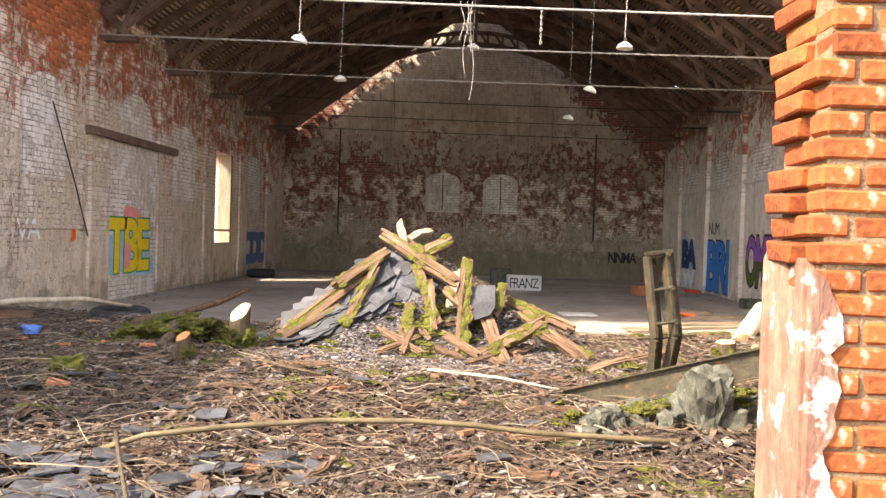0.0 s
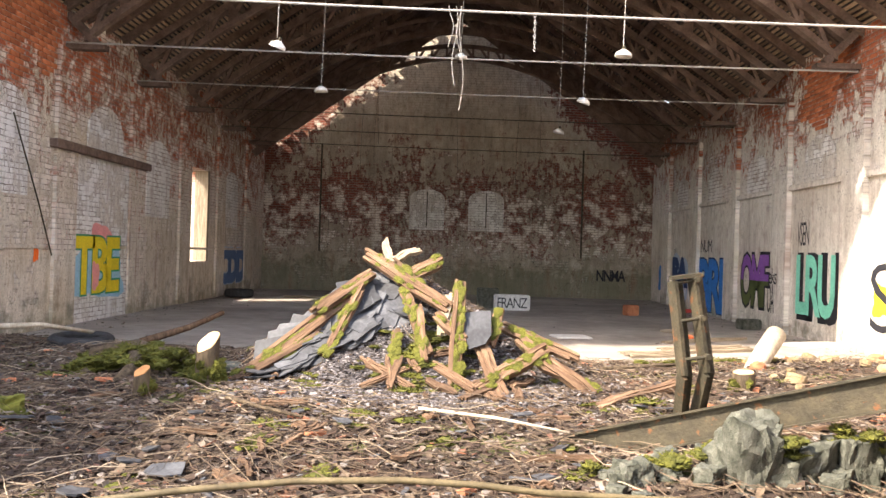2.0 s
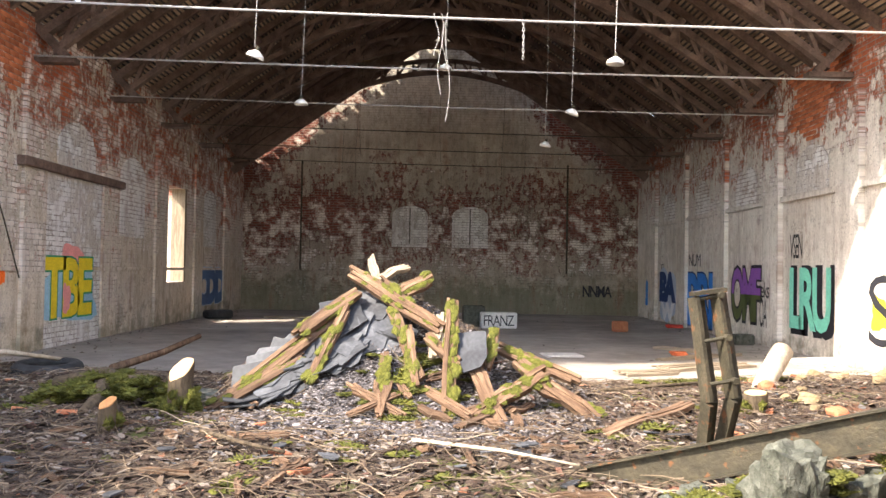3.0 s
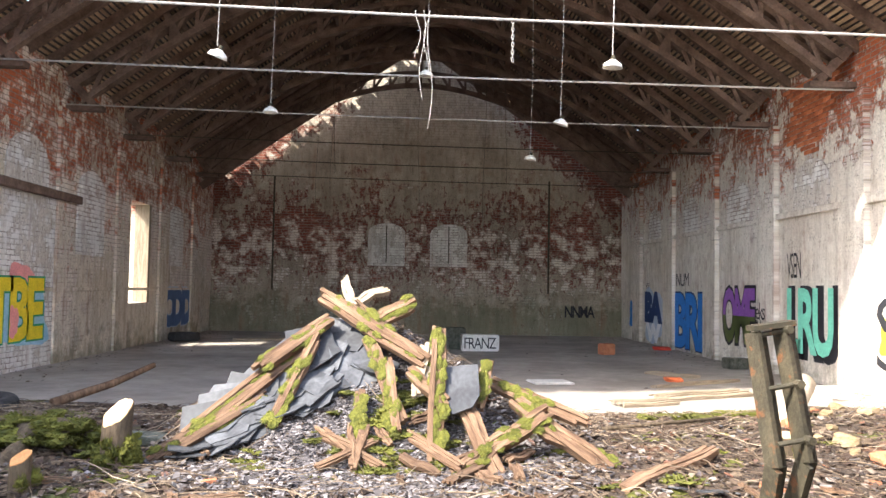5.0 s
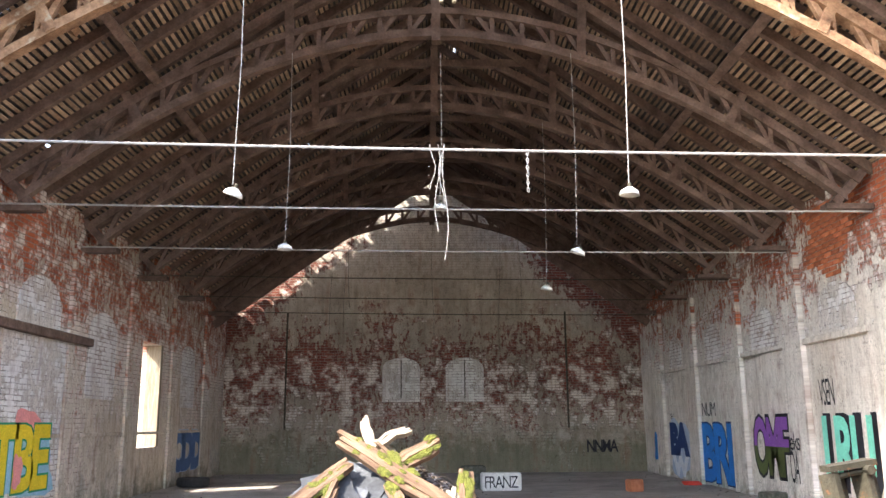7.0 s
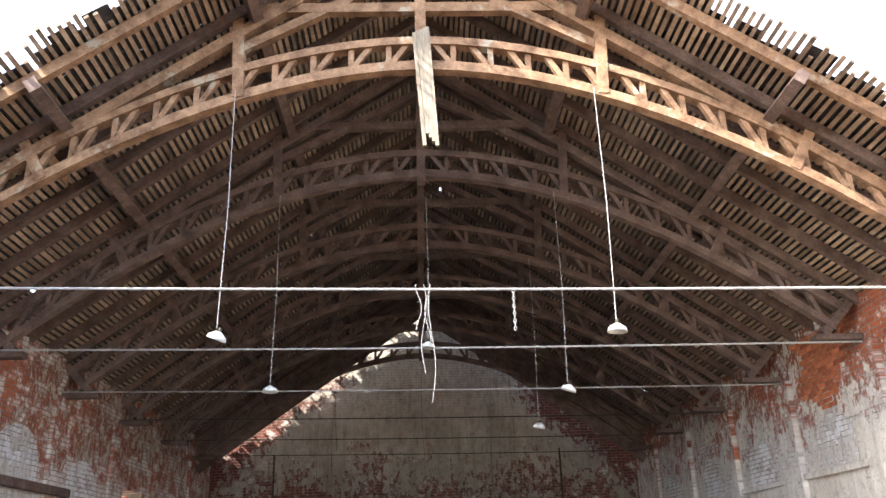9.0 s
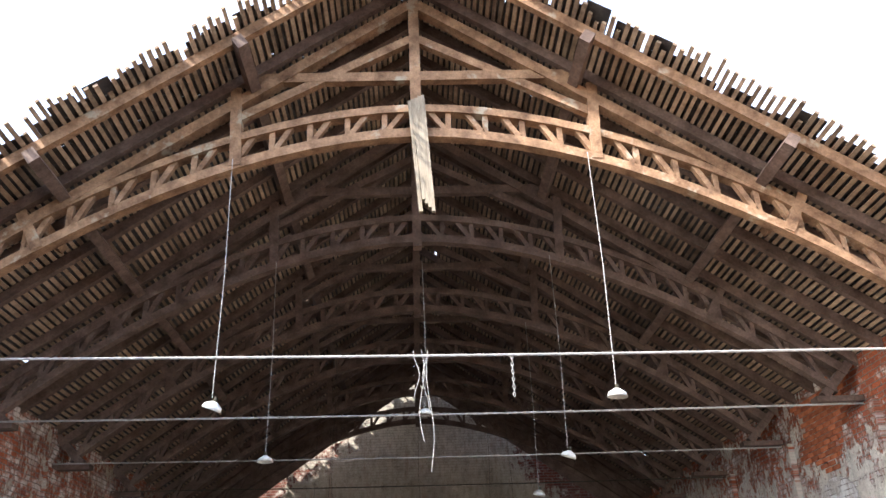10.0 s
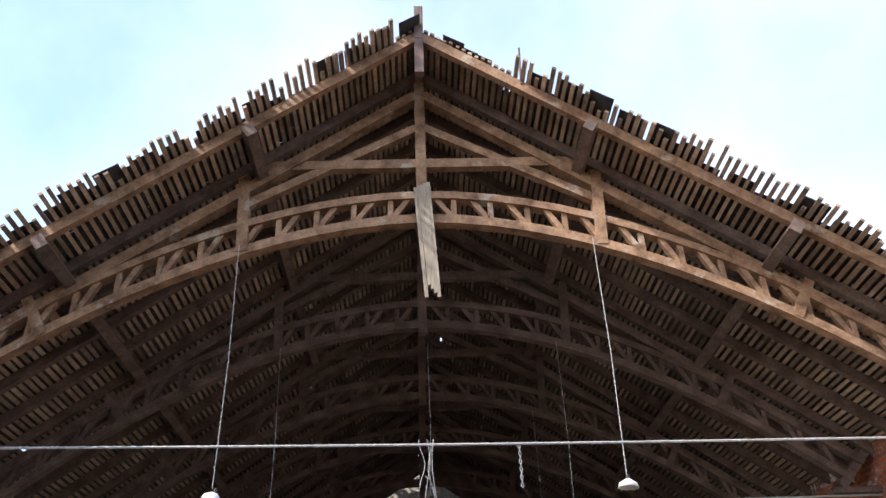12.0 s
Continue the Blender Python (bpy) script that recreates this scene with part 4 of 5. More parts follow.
# splintered wood fragments and broken stones in the debris
rng = random.Random(91)
for i in range(70):
    x, y = rng.uniform(-3.6, 2.2), rng.uniform(1.5, 5.2)
    a, L = rng.uniform(0, 2 * math.pi), rng.uniform(0.08, 0.3)
    m, L = lie(on(x, y, 0.025), on(x + L * math.cos(a), y + L * math.sin(a), 0.035), (0, -0.1, 1))
    thing("wood_fragment", plank_mesh(L, rng.uniform(0.025, 0.07), 0.016, 200 + i), M_ROTTEN, "splintered brown wood fragment in the debris", "wood fragment", m=m, group="wood fragments")
M_STONE = simple("yellow_sandstone", (0.2, 0.14, 0.07), (0.33, 0.25, 0.15), 9, 0.95, bump_s=0.8, rnd=0.3)
for i in range(34):
    x, y = rng.uniform(2.0, 4.6), rng.uniform(5.0, 8.4)
    k = rng.uniform(0.05, 0.13)
    thing("broken_stone", rock(k, k * 0.75, k * 0.55, 300 + i, 0.5, 2, 0.7), M_STONE if i % 3 else M_LOOSEBRICK, "broken yellowish stone in the rubble bank", "stone", m=pose(*on(x, y, k * 0.3), rng.uniform(-15, 15), rng.uniform(-15, 15), rng.uniform(0, 360)), group="broken stones")

# branches
def branch(pts, r0, r1, label, mat=M_TWIG):
    bm = bmesh.new()
    tube(bm, pts, r0, 7, r1)
    return thing("branch", bm, mat, label, "branch", group="fallen branches", smooth=True)
branch([(-6.3, 7.2, 0.32), (-5.6, 7.5, 0.42), (-5.1, 8.0, 0.42), (-4.75, 8.5, 0.3)], 0.045, 0.02, "pale bent branch on the debris", M_BIRCH)
branch([on(-2.45, 2.75, 0.06), on(-2.2, 2.2, 0.1), on(-1.95, 1.7, 0.08), on(-1.7, 1.3, 0.05)], 0.011, 0.008, "grey stick across the slates", M_BARK)
branch([on(-0.9, 4.5, 0.05), on(-0.4, 4.2, 0.07), on(0.0, 4.0, 0.04)], 0.012, 0.008, "pale thin stick on the ground", M_BIRCH)
branch([on(-2.2, 4.7, 0.04), on(-1.9, 4.4, 0.06), on(-1.6, 4.2, 0.04)], 0.016, 0.01, "grey fallen stick on the ground", M_BARK)
branch([on(0.7, 7.1, 0.04), on(1.2, 7.3, 0.05), on(1.8, 7.4, 0.04)], 0.018, 0.014, "thin dark pole on the debris", M_BARK)
branch([(-4.3, 8.7, 0.18), (-3.9, 9.2, 0.32), (-3.6, 9.6, 0.48)], 0.05, 0.03, "mossy branch leaning over the tyre", M_ROTTEN)

# hose
bm = bmesh.new()
HOSE = [(-2.45, 2.5, 0.17), (-2.2, 2.5, 0.26), (-1.81, 2.58, 0.3), (-1.35, 2.67, 0.33), (-0.89, 2.74, 0.33), (-0.55, 2.74, 0.32), (-0.27, 2.72, 0.3), (0.43, 2.77, 0.27), (1.17, 2.88, 0.25), (2.0, 3.0, 0.24)]
tube(bm, HOSE, 0.015, 10)
thing("hose", bm, M_PIPE, "long ochre-brown rubber hose across the ground", "hose", smooth=True)

# ---- steel: beam and ladder-like bracket ----
girder = tagged(new("steel_beam"), "rusty brown steel channel beam lying aslant", "beam")
m, L = lie((-0.06, 3.99, 0.19), (1.95, 2.42, 1.03), (0, 0, 1))
girder.matrix_world = m
bm = bmesh.new()
box(bm, (-0.006, -0.075, 0), (0.006, 0.075, L))
part("web", bm, M_RUSTIRON, girder)
for s in (-1, 1):
    bm = bmesh.new()
    box(bm, (-0.04, s * 0.078 - 0.005, 0), (0.04, s * 0.078 + 0.005, L))
    part("flange", bm, M_RUSTIRON, girder)

ladder = tagged(new("steel_bracket"), "rusty steel bracket with two uprights and rungs", "bracket")
for (top, mid, low) in (((0.46, 3.55, 1.21), (0.505, 3.47, 0.72), (0.52, 3.6, 0.42)), ((0.565, 3.55, 1.235), (0.62, 3.47, 0.74), (0.6, 3.6, 0.44))):
    bm = bmesh.new()
    for p, q in ((top, mid), (mid, low)):
        beam(bm, p, q, 0.02, 0.075, (0.3, -1, 0))
        beam(bm, Vector(p) + Vector((0.03, 0.01, 0)), Vector(q) + Vector((0.03, 0.01, 0)), 0.05, 0.012, (0.3, -1, 0))
    part("upright", bm, M_RUSTIRON, ladder)
for f in (0.02, 0.42, 0.82):
    a = Vector((0.475, 3.53, 1.21)).lerp(Vector((0.52, 3.43, 0.72)), f)
    b = Vector((0.585, 3.53, 1.235)).lerp(Vector((0.64, 3.43, 0.74)), f)
    bm = bmesh.new()
    tube(bm, [a, b], 0.01, 8)
    rung = part("rung", bm, M_RUSTIRON, ladder)
    bm = bmesh.new()
    tube(bm, [b - Vector((0.01, 0.045, 0)), b + Vector((-0.01, 0.02, 0))], 0.016, 6)
    part("bolt", bm, M_RUSTIRON, rung)
bm = bmesh.new()
beam(bm, (0.45, 3.55, 1.225), (0.61, 3.55, 1.25), 0.02, 0.08, (0, -1, 0))
part("top_bar", bm, M_RUSTIRON, ladder)

# rubble
def chunk(p, r, seed, mat, label, turn=0, flat=0.75):
    bm = rock(*r, seed, 0.45, 4, flat)
    for v in bm.verts:
        v.co += v.co.normalized() * min(r) * (0.3 * noise.noise(v.co * 7 + Vector((seed, 0, 0))) + 0.2 * noise.noise(v.co * 17) + 0.12 * noise.noise(v.co * 38))
    return thing("concrete_chunk", bm, mat, label, "rubble", m=pose(*p, 0, 0, turn), group="rubble chunks")
chunk((0.7, 2.98, 0.3), (0.21, 0.17, 0.4), 1, M_CONCRETE, "rough grey lichened concrete lump", 15)
chunk((0.92, 3.05, 0.3), (0.2, 0.18, 0.24), 2, M_CONCRETE, "mossy grey concrete lump", 40)
chunk((0.17, 3.05, 0.28), (0.12, 0.1, 0.16), 3, M_CONCRETE, "split pale concrete block", 20, 0.6)
chunk((0.36, 3.15, 0.26), (0.16, 0.12, 0.13), 4, M_CONCRETE, "broken concrete block with moss", 70, 0.6)
chunk((1.2, 3.1, 0.34), (0.16, 0.2, 0.28), 5, M_CONCRETE, "upright mossy broken blocks", 10, 0.55)
chunk((1.42, 3.05, 0.34), (0.14, 0.2, 0.26), 6, M_CONCRETE, "upright mossy broken blocks", -10, 0.55)
chunk((0.5, 2.75, 0.2), (0.1, 0.1, 0.09), 7, M_CONCRETE, "small grey concrete lump on soil", 30, 0.6)
for i in range(22):
    x, y = rng.uniform(0.0, 1.7), rng.uniform(2.7, 3.25)
    r = rng.uniform(0.035, 0.09)
    chunk(on(x, y, r * 0.6), (r, r * 0.8, r * 0.8), 20 + i, M_CONCRETE, "broken lump of grey concrete rubble", rng.uniform(0, 360), 0.65)
chunk((-3.43, 4.2, 0.3), (0.14, 0.1, 0.1), 8, M_MOSS, "moss-covered stone on the ground", 30, 0.7)
chunk((-2.75, 6.4, 0.27), (0.3, 0.16, 0.05), 9, M_CONCRETE, "flat mossy stone slab", 12, 0.7)
for i in range(26):
    cx, cy, cz = ((0.92, 3.0, 0.5), (0.36, 3.1, 0.36), (1.2, 3.05, 0.52), (1.42, 3.0, 0.5), (0.6, 3.1, 0.42), (-0.03, 3.2, 0.27))[i % 6]
    moss((cx + rng.gauss(0, 0.05), cy + rng.gauss(0, 0.04), cz + rng.gauss(0, 0.02)), rng.uniform(0.5, 0.9), i, (1, 1, 0.8), rng.uniform(0, 360))

# ---- stumps and logs ----
def stump(p, r, h, slant, cut, label, mossy):
    t = tagged(new("tree_stump"), label, "stump", "tree stumps")
    t.location = p
    bm = bmesh.new()
    n = 24
    rings = []
    for k in range(7):
        z = -0.08 + (h + 0.08) * k / 6
        rr = r * (1.25 - 0.25 * min(1, k / 3))
        rings.append([])
        for j in range(n):
            a = 2 * math.pi * j / n
            q = rr * (1 + 0.05 * math.sin(5 * a + k) + 0.03 * math.sin(11 * a))
            x, y = q * math.cos(a), q * math.sin(a)
            rings[-1].append(bm.verts.new((x, y, z + (slant * (x * 0.6 + y) if k == 6 else slant * (x * 0.6 + y) * k / 6))))
    for A, B in zip(rings, rings[1:]):
        for j in range(n):
            bm.faces.new((A[j], A[(j + 1) % n], B[(j + 1) % n], B[j]))
    edge = [v.co.copy() for v in rings[-1]]
    part("bark", bm, M_BARK, t, smooth=True)
    bm = bmesh.new()
    lo = [bm.verts.new(c * 0.96 + Vector((0, 0, -0.01))) for c in edge]
    hi = [bm.verts.new(Vector((c.x * 0.93, c.y * 0.93, c.z + 0.006))) for c in edge]
    bm.faces.new(hi)
    for j in range(n):
        bm.faces.new((lo[j], lo[(j + 1) % n], hi[(j + 1) % n], hi[j]))
    part("cut_face", bm, cut, t, "pale freshly sawn face")
    rr = random.Random(int(r * 1000))
    for k in range(mossy):
        a = rr.uniform(0, 2 * math.pi)
        moss((r * 1.05 * math.cos(a), r * 1.05 * math.sin(a), rr.uniform(0, h * 0.55)), 0.75, k, (0.7, 0.7, 1.4), math.degrees(a), 0, t)
stump(on(-2.58, 5.52, -0.02), 0.088, 0.36, 0.7, M_CUT, "freshly sawn stump with moss round its foot", 60)
stump(on(-2.84, 4.86, -0.02), 0.055, 0.2, 0.5, M_CUTRED, "small reddish sawn stump", 4)
stump(on(1.66, 5.9, -0.02), 0.085, 0.16, 0.1, M_CUT, "low sawn stump with yellow-green bark", 10)
# mossy root
root = tagged(new("mossy_root"), "gnarled dead root thick with green moss", "root")
root.location = on(-3.35, 6.1, 0.0)
for k, pts in enumerate((((-0.35, 0, 0.1), (0, 0, 0.2), (0.3, -0.05, 0.14), (0.6, 0.0, 0.04)), ((0, 0, 0.2), (0.1, -0.3, 0.1), (0.05, -0.55, 0.0)), ((-0.35, 0, 0.12), (-0.3, -0.3, 0.03)))):
    bm = bmesh.new()
    tube(bm, pts, 0.11 - 0.03 * k, 10, 0.04)
    part("root_limb", bm, M_BARK, root, smooth=True)
rr = random.Random(9)
for k in range(80):
    f = rr.random()
    moss((-0.38 + 0.9 * f, rr.gauss(-0.1, 0.1), 0.06 + 0.12 * math.sin(f * 3) + rr.uniform(-0.06, 0.06)), rr.uniform(0.6, 1.3), k, (1, 1, 0.9), rr.uniform(0, 360), 0, root)
bm = bmesh.new()
tube(bm, [(2.1, 7.0, 0.25), (2.3, 7.25, 0.42), (2.52, 7.5, 0.6)], 0.09, 14, 0.1)
log = thing("log", bm, M_BIRCH, "pale barkless log propped on the debris", "log", smooth=True)
for a, b, w, lab in (((0.36, 5.05, 0.27), (1.15, 5.85, 0.34), 0.1, "reddish rotten beam on the ground"), ((1.6, 10.3, 0.04), (2.4, 10.6, 0.04), 0.3, "grey weathered board on the floor"), ((2.3, 10.9, 0.04), (3.7, 11.6, 0.04), 0.35, "grey weathered board on the floor"),
                     ((-6.2, 6.9, 0.3), (-5.3, 7.2, 0.3), 0.16, "brown squared timber in the debris"), ((-5.2, 21.2, 0.03), (-3.6, 21.6, 0.03), 0.1, "pale board lying on the floor"), ((3.07, 14.2, 0.03), (3.7, 13.4, 0.03), 0.08, "pale stick on the floor"), ((2.6, 12.2, 0.03), (4.2, 13.2, 0.03), 0.07, "long thin board on the floor"),
                     ((-2.2, 6.9, 0.2), (-2.9, 6.2, 0.24), 0.14, "dark rotten beam sunk in debris"), ((0.9, 6.3, 0.26), (1.7, 6.6, 0.26), 0.07, "thin splintered board on the ground")):
    m, L = lie(a, b, (0, -0.1, 1))
    red = "reddish" in lab
    thing("board", plank_mesh(L, w, 0.05 if w < 0.2 else 0.03, int(w * 100) + len(lab)), M_ROTTEN if red or "dark" in lab or "brown" in lab else M_PALEWOOD, lab, "board", m=m)

# ---- tyres, blocks and other things on the floor ----
def tyre(p, R, tilt):
    t = tagged(new("tyre"), "worn black car tyre lying flat", "tyre", "old tyres")
    t.matrix_world = pose(*p, tilt, 0, 20)
    bm = bmesh.new()
    lathe(bm, [(R * 0.62, -0.07), (R * 0.7, -0.1), (R * 0.9, -0.1), (R * 0.98, -0.08), (R, -0.03), (R, 0.03), (R * 0.98, 0.08), (R * 0.9, 0.1), (R * 0.7, 0.1), (R * 0.62, 0.07), (R * 0.6, 0.065), (R * 0.75, 0.0), (R * 0.6, -0.065), (R * 0.62, -0.07)], 36)
    part("casing", bm, M_RUBBER, t, smooth=True)
    bm = bmesh.new()
    for k in range(36):
        a = 360 * k / 36
        box(bm, (R * 0.985, -0.012, -0.06), (R * 1.012, 0.012, 0.06), pose(0, 0, 0, 0, 0, a))
    part("tread", bm, M_RUBBER, t)
tyre((-4.78, 8.25, 0.2), 0.34, 3)
tyre((-6.25, 20.6, 0.11), 0.36, 0)

def block(p, s, turn, label, mat):
    bm = bmesh.new()
    box(bm, (-s[0] / 2, -s[1] / 2, 0), (s[0] / 2, s[1] / 2, s[2]))
    bmesh.ops.bevel(bm, geom=list(bm.edges), offset=0.02, segments=2, affect="EDGES")
    return thing("concrete_block", bm, mat, label, "block", m=pose(*p, 0, 0, turn), group="concrete blocks")
block((0.65, 18.9, 0), (0.82, 0.4, 0.36), 4, "white painted block with a black tag", M_BLOCK)
block((0.1, 19.4, 0), (0.5, 0.45, 0.48), 4, "pale grey concrete block", M_CONCRETE)
block((3.33, 18.3, 0), (0.3, 0.25, 0.24), 20, "dark lump of brickwork on the floor", M_LOOSEBRICK)
block((5.0, 15.4, 0), (0.4, 0.3, 0.2), 10, "small stack of pale stones", M_CONCRETE)
block((1.2, 12.7, 0), (0.6, 0.5, 0.03), 8, "flat concrete cover plate on the floor", M_BLOCK)
M_ORANGE = simple("orange_plastic", (0.7, 0.14, 0.05), (0.8, 0.22, 0.08), 8, 0.6)
M_RED = simple("red_plastic", (0.55, 0.05, 0.03), (0.65, 0.08, 0.05), 8, 0.6)
M_BLUE = simple("blue_plastic", (0.05, 0.14, 0.4), (0.1, 0.22, 0.5), 8, 0.5)
M_CYAN = simple("pale_blue_plastic", (0.3, 0.5, 0.5), (0.45, 0.62, 0.62), 8, 0.5)
for p, r, mt, lab in (((3.15, 13.1, 0.03), (0.16, 0.12, 0.05), M_ORANGE, "crumpled orange plastic scrap on the floor"), ((5.0, 19.9, 0.04), (0.25, 0.1, 0.06), M_RED, "crumpled red plastic scrap by the wall"), ((-4.6, 5.9, 0.32), (0.1, 0.06, 0.05), M_BLUE, "blue plastic scrap in the debris"), ((-3.2, 15.3, 0.02), (0.22, 0.12, 0.03), M_CYAN, "pale blue plastic scrap on the floor")):
    thing("plastic_scrap", rock(*r, 3, 0.6, 3, 0.8), mt, lab, "litter", m=pose(*p), group="plastic scraps")
# bent sheet of roofing felt by the east wall
bm = bmesh.new()
top = []
for k in range(13):
    f = k / 12
    for d in (0, 0.012):
        top.append([bm.verts.new((3.6 + 1.6 * f + 0.1 * j, 10.6 - 1.2 * f - 0.9 * j, 0.2 + 0.1 * math.sin(3 * f) + 0.05 * j + d)) for j in (0, 0.5, 1)])
for k in range(12):
    for j in range(2):
        for d, fl in ((0, 1), (1, 0)):
            q = (top[2 * k + d][j], top[2 * k + d][j + 1], top[2 * k + 2 + d][j + 1], top[2 * k + 2 + d][j])
            bm.faces.new(q[::-1] if fl else q)
    for j in (0, 2):
        bm.faces.new((top[2 * k][j], top[2 * k + 1][j], top[2 * k + 3][j], top[2 * k + 2][j]))
thing("roofing_sheet", bm, M_BLOCK, "pale buckled sheet of roofing lying by the wall", "sheet", smooth=True)

# ---- graffiti ----
def paint(name, c, c2=None):
    return simple(name, c, c2 or tuple(min(1, q * 1.25) for q in c), 5, 0.7, bump_s=0.1)
P_BLACK, P_WHITE = paint("black_spray", (0.02, 0.02, 0.025)), paint("white_spray", (0.75, 0.76, 0.78))
P_BLUE, P_NAVY, P_PURPLE, P_OLIVE = paint("blue_spray", (0.03, 0.2, 0.6)), paint("navy_spray", (0.02, 0.05, 0.16)), paint("purple_spray", (0.24, 0.09, 0.36)), paint("olive_spray", (0.09, 0.11, 0.035))
P_MINT, P_YELLOW, P_PINK, P_CYAN = paint("mint_spray", (0.2, 0.62, 0.46)), paint("yellow_spray", (0.72, 0.55, 0.03)), paint("pink_spray", (0.75, 0.3, 0.28)), paint("sky_spray", (0.3, 0.5, 0.62))
P_GREEN, P_ORANGE, P_DUSKBLUE, P_PALEBLUE = paint("green_spray", (0.03, 0.25, 0.13)), paint("orange_spray", (0.85, 0.15, 0.02)), paint("dusk_blue_spray", (0.1, 0.17, 0.32)), paint("pale_blue_spray", (0.45, 0.52, 0.62))

EAST = Matrix(((0, 0, -1), (-1, 0, 0), (0, 1, 0))).to_4x4()
WEST = Matrix(((0, 0, 1), (1, 0, 0), (0, 1, 0))).to_4x4()
SOUTH = Matrix(((1, 0, 0), (0, 0, -1), (0, 1, 0))).to_4x4()

def letters(text, bold, material, m, w, h, name, parent=None, split=None):
    """Text as a flat mesh, fitted into w by h; split keeps the part above or below half height."""
    cu = bpy.data.curves.new("letters", "FONT")
    cu.body, cu.offset, cu.resolution_u = text, bold, 3
    cu.space_character = 0.82
    tmp = bpy.data.objects.new("letters", cu)
    scene.collection.objects.link(tmp)
    dg = bpy.context.evaluated_depsgraph_get()
    me = bpy.data.meshes.new_from_object(tmp.evaluated_get(dg))
    bpy.data.objects.remove(tmp)
    xs, ys = [v.co.x for v in me.vertices], [v.co.y for v in me.vertices]
    for v in me.vertices:
        v.co.x = (v.co.x - min(xs)) / (max(xs) - min(xs)) * w
        v.co.y = (v.co.y - min(ys)) / (max(ys) - min(ys)) * h
    if split:
        bm = bmesh.new()
        bm.from_mesh(me)
        cut = bmesh.ops.bisect_plane(bm, geom=list(bm.verts) + list(bm.edges) + list(bm.faces), plane_co=(0, h * 0.5, 0), plane_no=(0, 1 if split == "low" else -1, 0), clear_outer=True)
        bm.to_mesh(me)
        bm.free()
    me.materials.clear()
    me.materials.append(material)
    ob = new(name, me)
    if parent:
        ob.parent = parent
    ob.matrix_local = m
    return ob

def at_east(y, z, d):
    return Matrix.Translation((XR - d, y, z)) @ EAST
def at_west(y, z, d):
    return Matrix.Translation((XL + d, y, z)) @ WEST

def blob(w, h, material, m, name, parent, seed=0, n=28):
    bm = bmesh.new()
    vs = []
    for k in range(n):
        a = 2 * math.pi * k / n
        ca, sa = math.cos(a), math.sin(a)
        q = (abs(ca) ** 5 + abs(sa) ** 5) ** -0.2 * (0.9 + 0.12 * math.sin(3 * a + seed) + 0.06 * math.sin(7 * a))
        vs.append(bm.verts.new((w / 2 + w / 2 * q * ca, h / 2 + h / 2 * q * sa, 0)))
    bm.faces.new(vs)
    return part(name, bm, material, parent, m=m)

def piece(label):
    return tagged(new("graffiti"), label, "graffiti", "wall graffiti")

g = piece("purple and olive bubble letters on plaster")
letters("OMF", 0.07, P_BLACK, at_east(17.15, 0.33, 0.004), 1.68, 1.2, "outline", g)
letters("OMF", 0.035, P_PURPLE, at_east(17.1, 0.39, 0.008), 1.58, 1.08, "upper_fill", g, "high")
letters("OMF", 0.035, P_OLIVE, at_east(17.1, 0.39, 0.008), 1.58, 1.08, "lower_fill", g, "low")
g = piece("bright blue block letters on plaster")
letters("BRI", 0.06, P_NAVY, at_east(20.25, 0.05, 0.004), 2.0, 1.33, "outline", g)
letters("BRI", 0.035, P_BLUE, at_east(20.2, 0.08, 0.008), 1.9, 1.26, "fill", g)
g = piece("dark navy letters over a pale blue field")
blob(1.75, 1.45, P_PALEBLUE, at_east(22.85, 0.02, 0.004), "field", g, 1)
letters("BA", 0.08, P_NAVY, at_east(22.8, 0.55, 0.008), 1.6, 0.82, "letters", g)
letters("W", 0.08, P_WHITE, at_east(22.7, 0.05, 0.008), 1.4, 0.5, "lower_field", g)
g = piece("blue painted strip on plaster")
blob(0.6, 0.75, P_BLUE, at_east(24.4, 0.35, 0.004), "field", g, 2)
g = piece("mint green letters with black shadows")
letters("LRU", 0.07, P_BLACK, at_east(14.15, 0.3, 0.004), 1.72, 1.2, "outline", g)
letters("LRU", 0.035, P_MINT, at_east(14.2, 0.4, 0.008), 1.55, 1.06, "fill", g)
for txt, y, z, w, h in (("NUM", 20.1, 1.5, 0.9, 0.3), ("VSEN", 14.2, 1.62, 0.5, 0.42), ("INS", 12.6, 1.0, 0.35, 0.3), ("W", 22.7, 1.42, 0.3, 0.18), ("eks", 15.2, 0.9, 0.4, 0.3), ("OA", 15.25, 0.35, 0.35, 0.55)):
    g = piece("small black scrawled tag")
    letters(txt, 0.0, P_BLACK, at_east(y, z, 0.125 if 14.5 < y < 15.3 else 0.004), w, h, "tag", g)
g = piece("yellow, pink and blue letters on the blocked doorway")
blob(2.2, 1.05, P_CYAN, at_west(12.2, 0.32, 0.024), "field", g, 4)
blob(0.9, 0.45, P_PINK, at_west(12.9, 1.18, 0.026), "cloud", g, 2)
letters("TBE", 0.06, P_GREEN, at_west(12.3, 0.42, 0.028), 1.9, 1.02, "outline", g)
letters("TBE", 0.035, P_YELLOW, at_west(12.33, 0.45, 0.032), 1.82, 0.96, "fill", g)
blob(0.3, 0.5, P_PINK, at_west(13.0, 0.5, 0.036), "pink_patch", g, 1)
g = piece("dusky blue letters low on the brick wall")
letters("CDD", 0.1, P_PALEBLUE, at_west(20.6, 0.27, 0.004), 2.75, 1.03, "outline", g)
letters("CDD", 0.08, P_DUSKBLUE, at_west(20.65, 0.29, 0.008), 2.65, 0.97, "fill", g)
g = piece("green sprayed patch on brick")
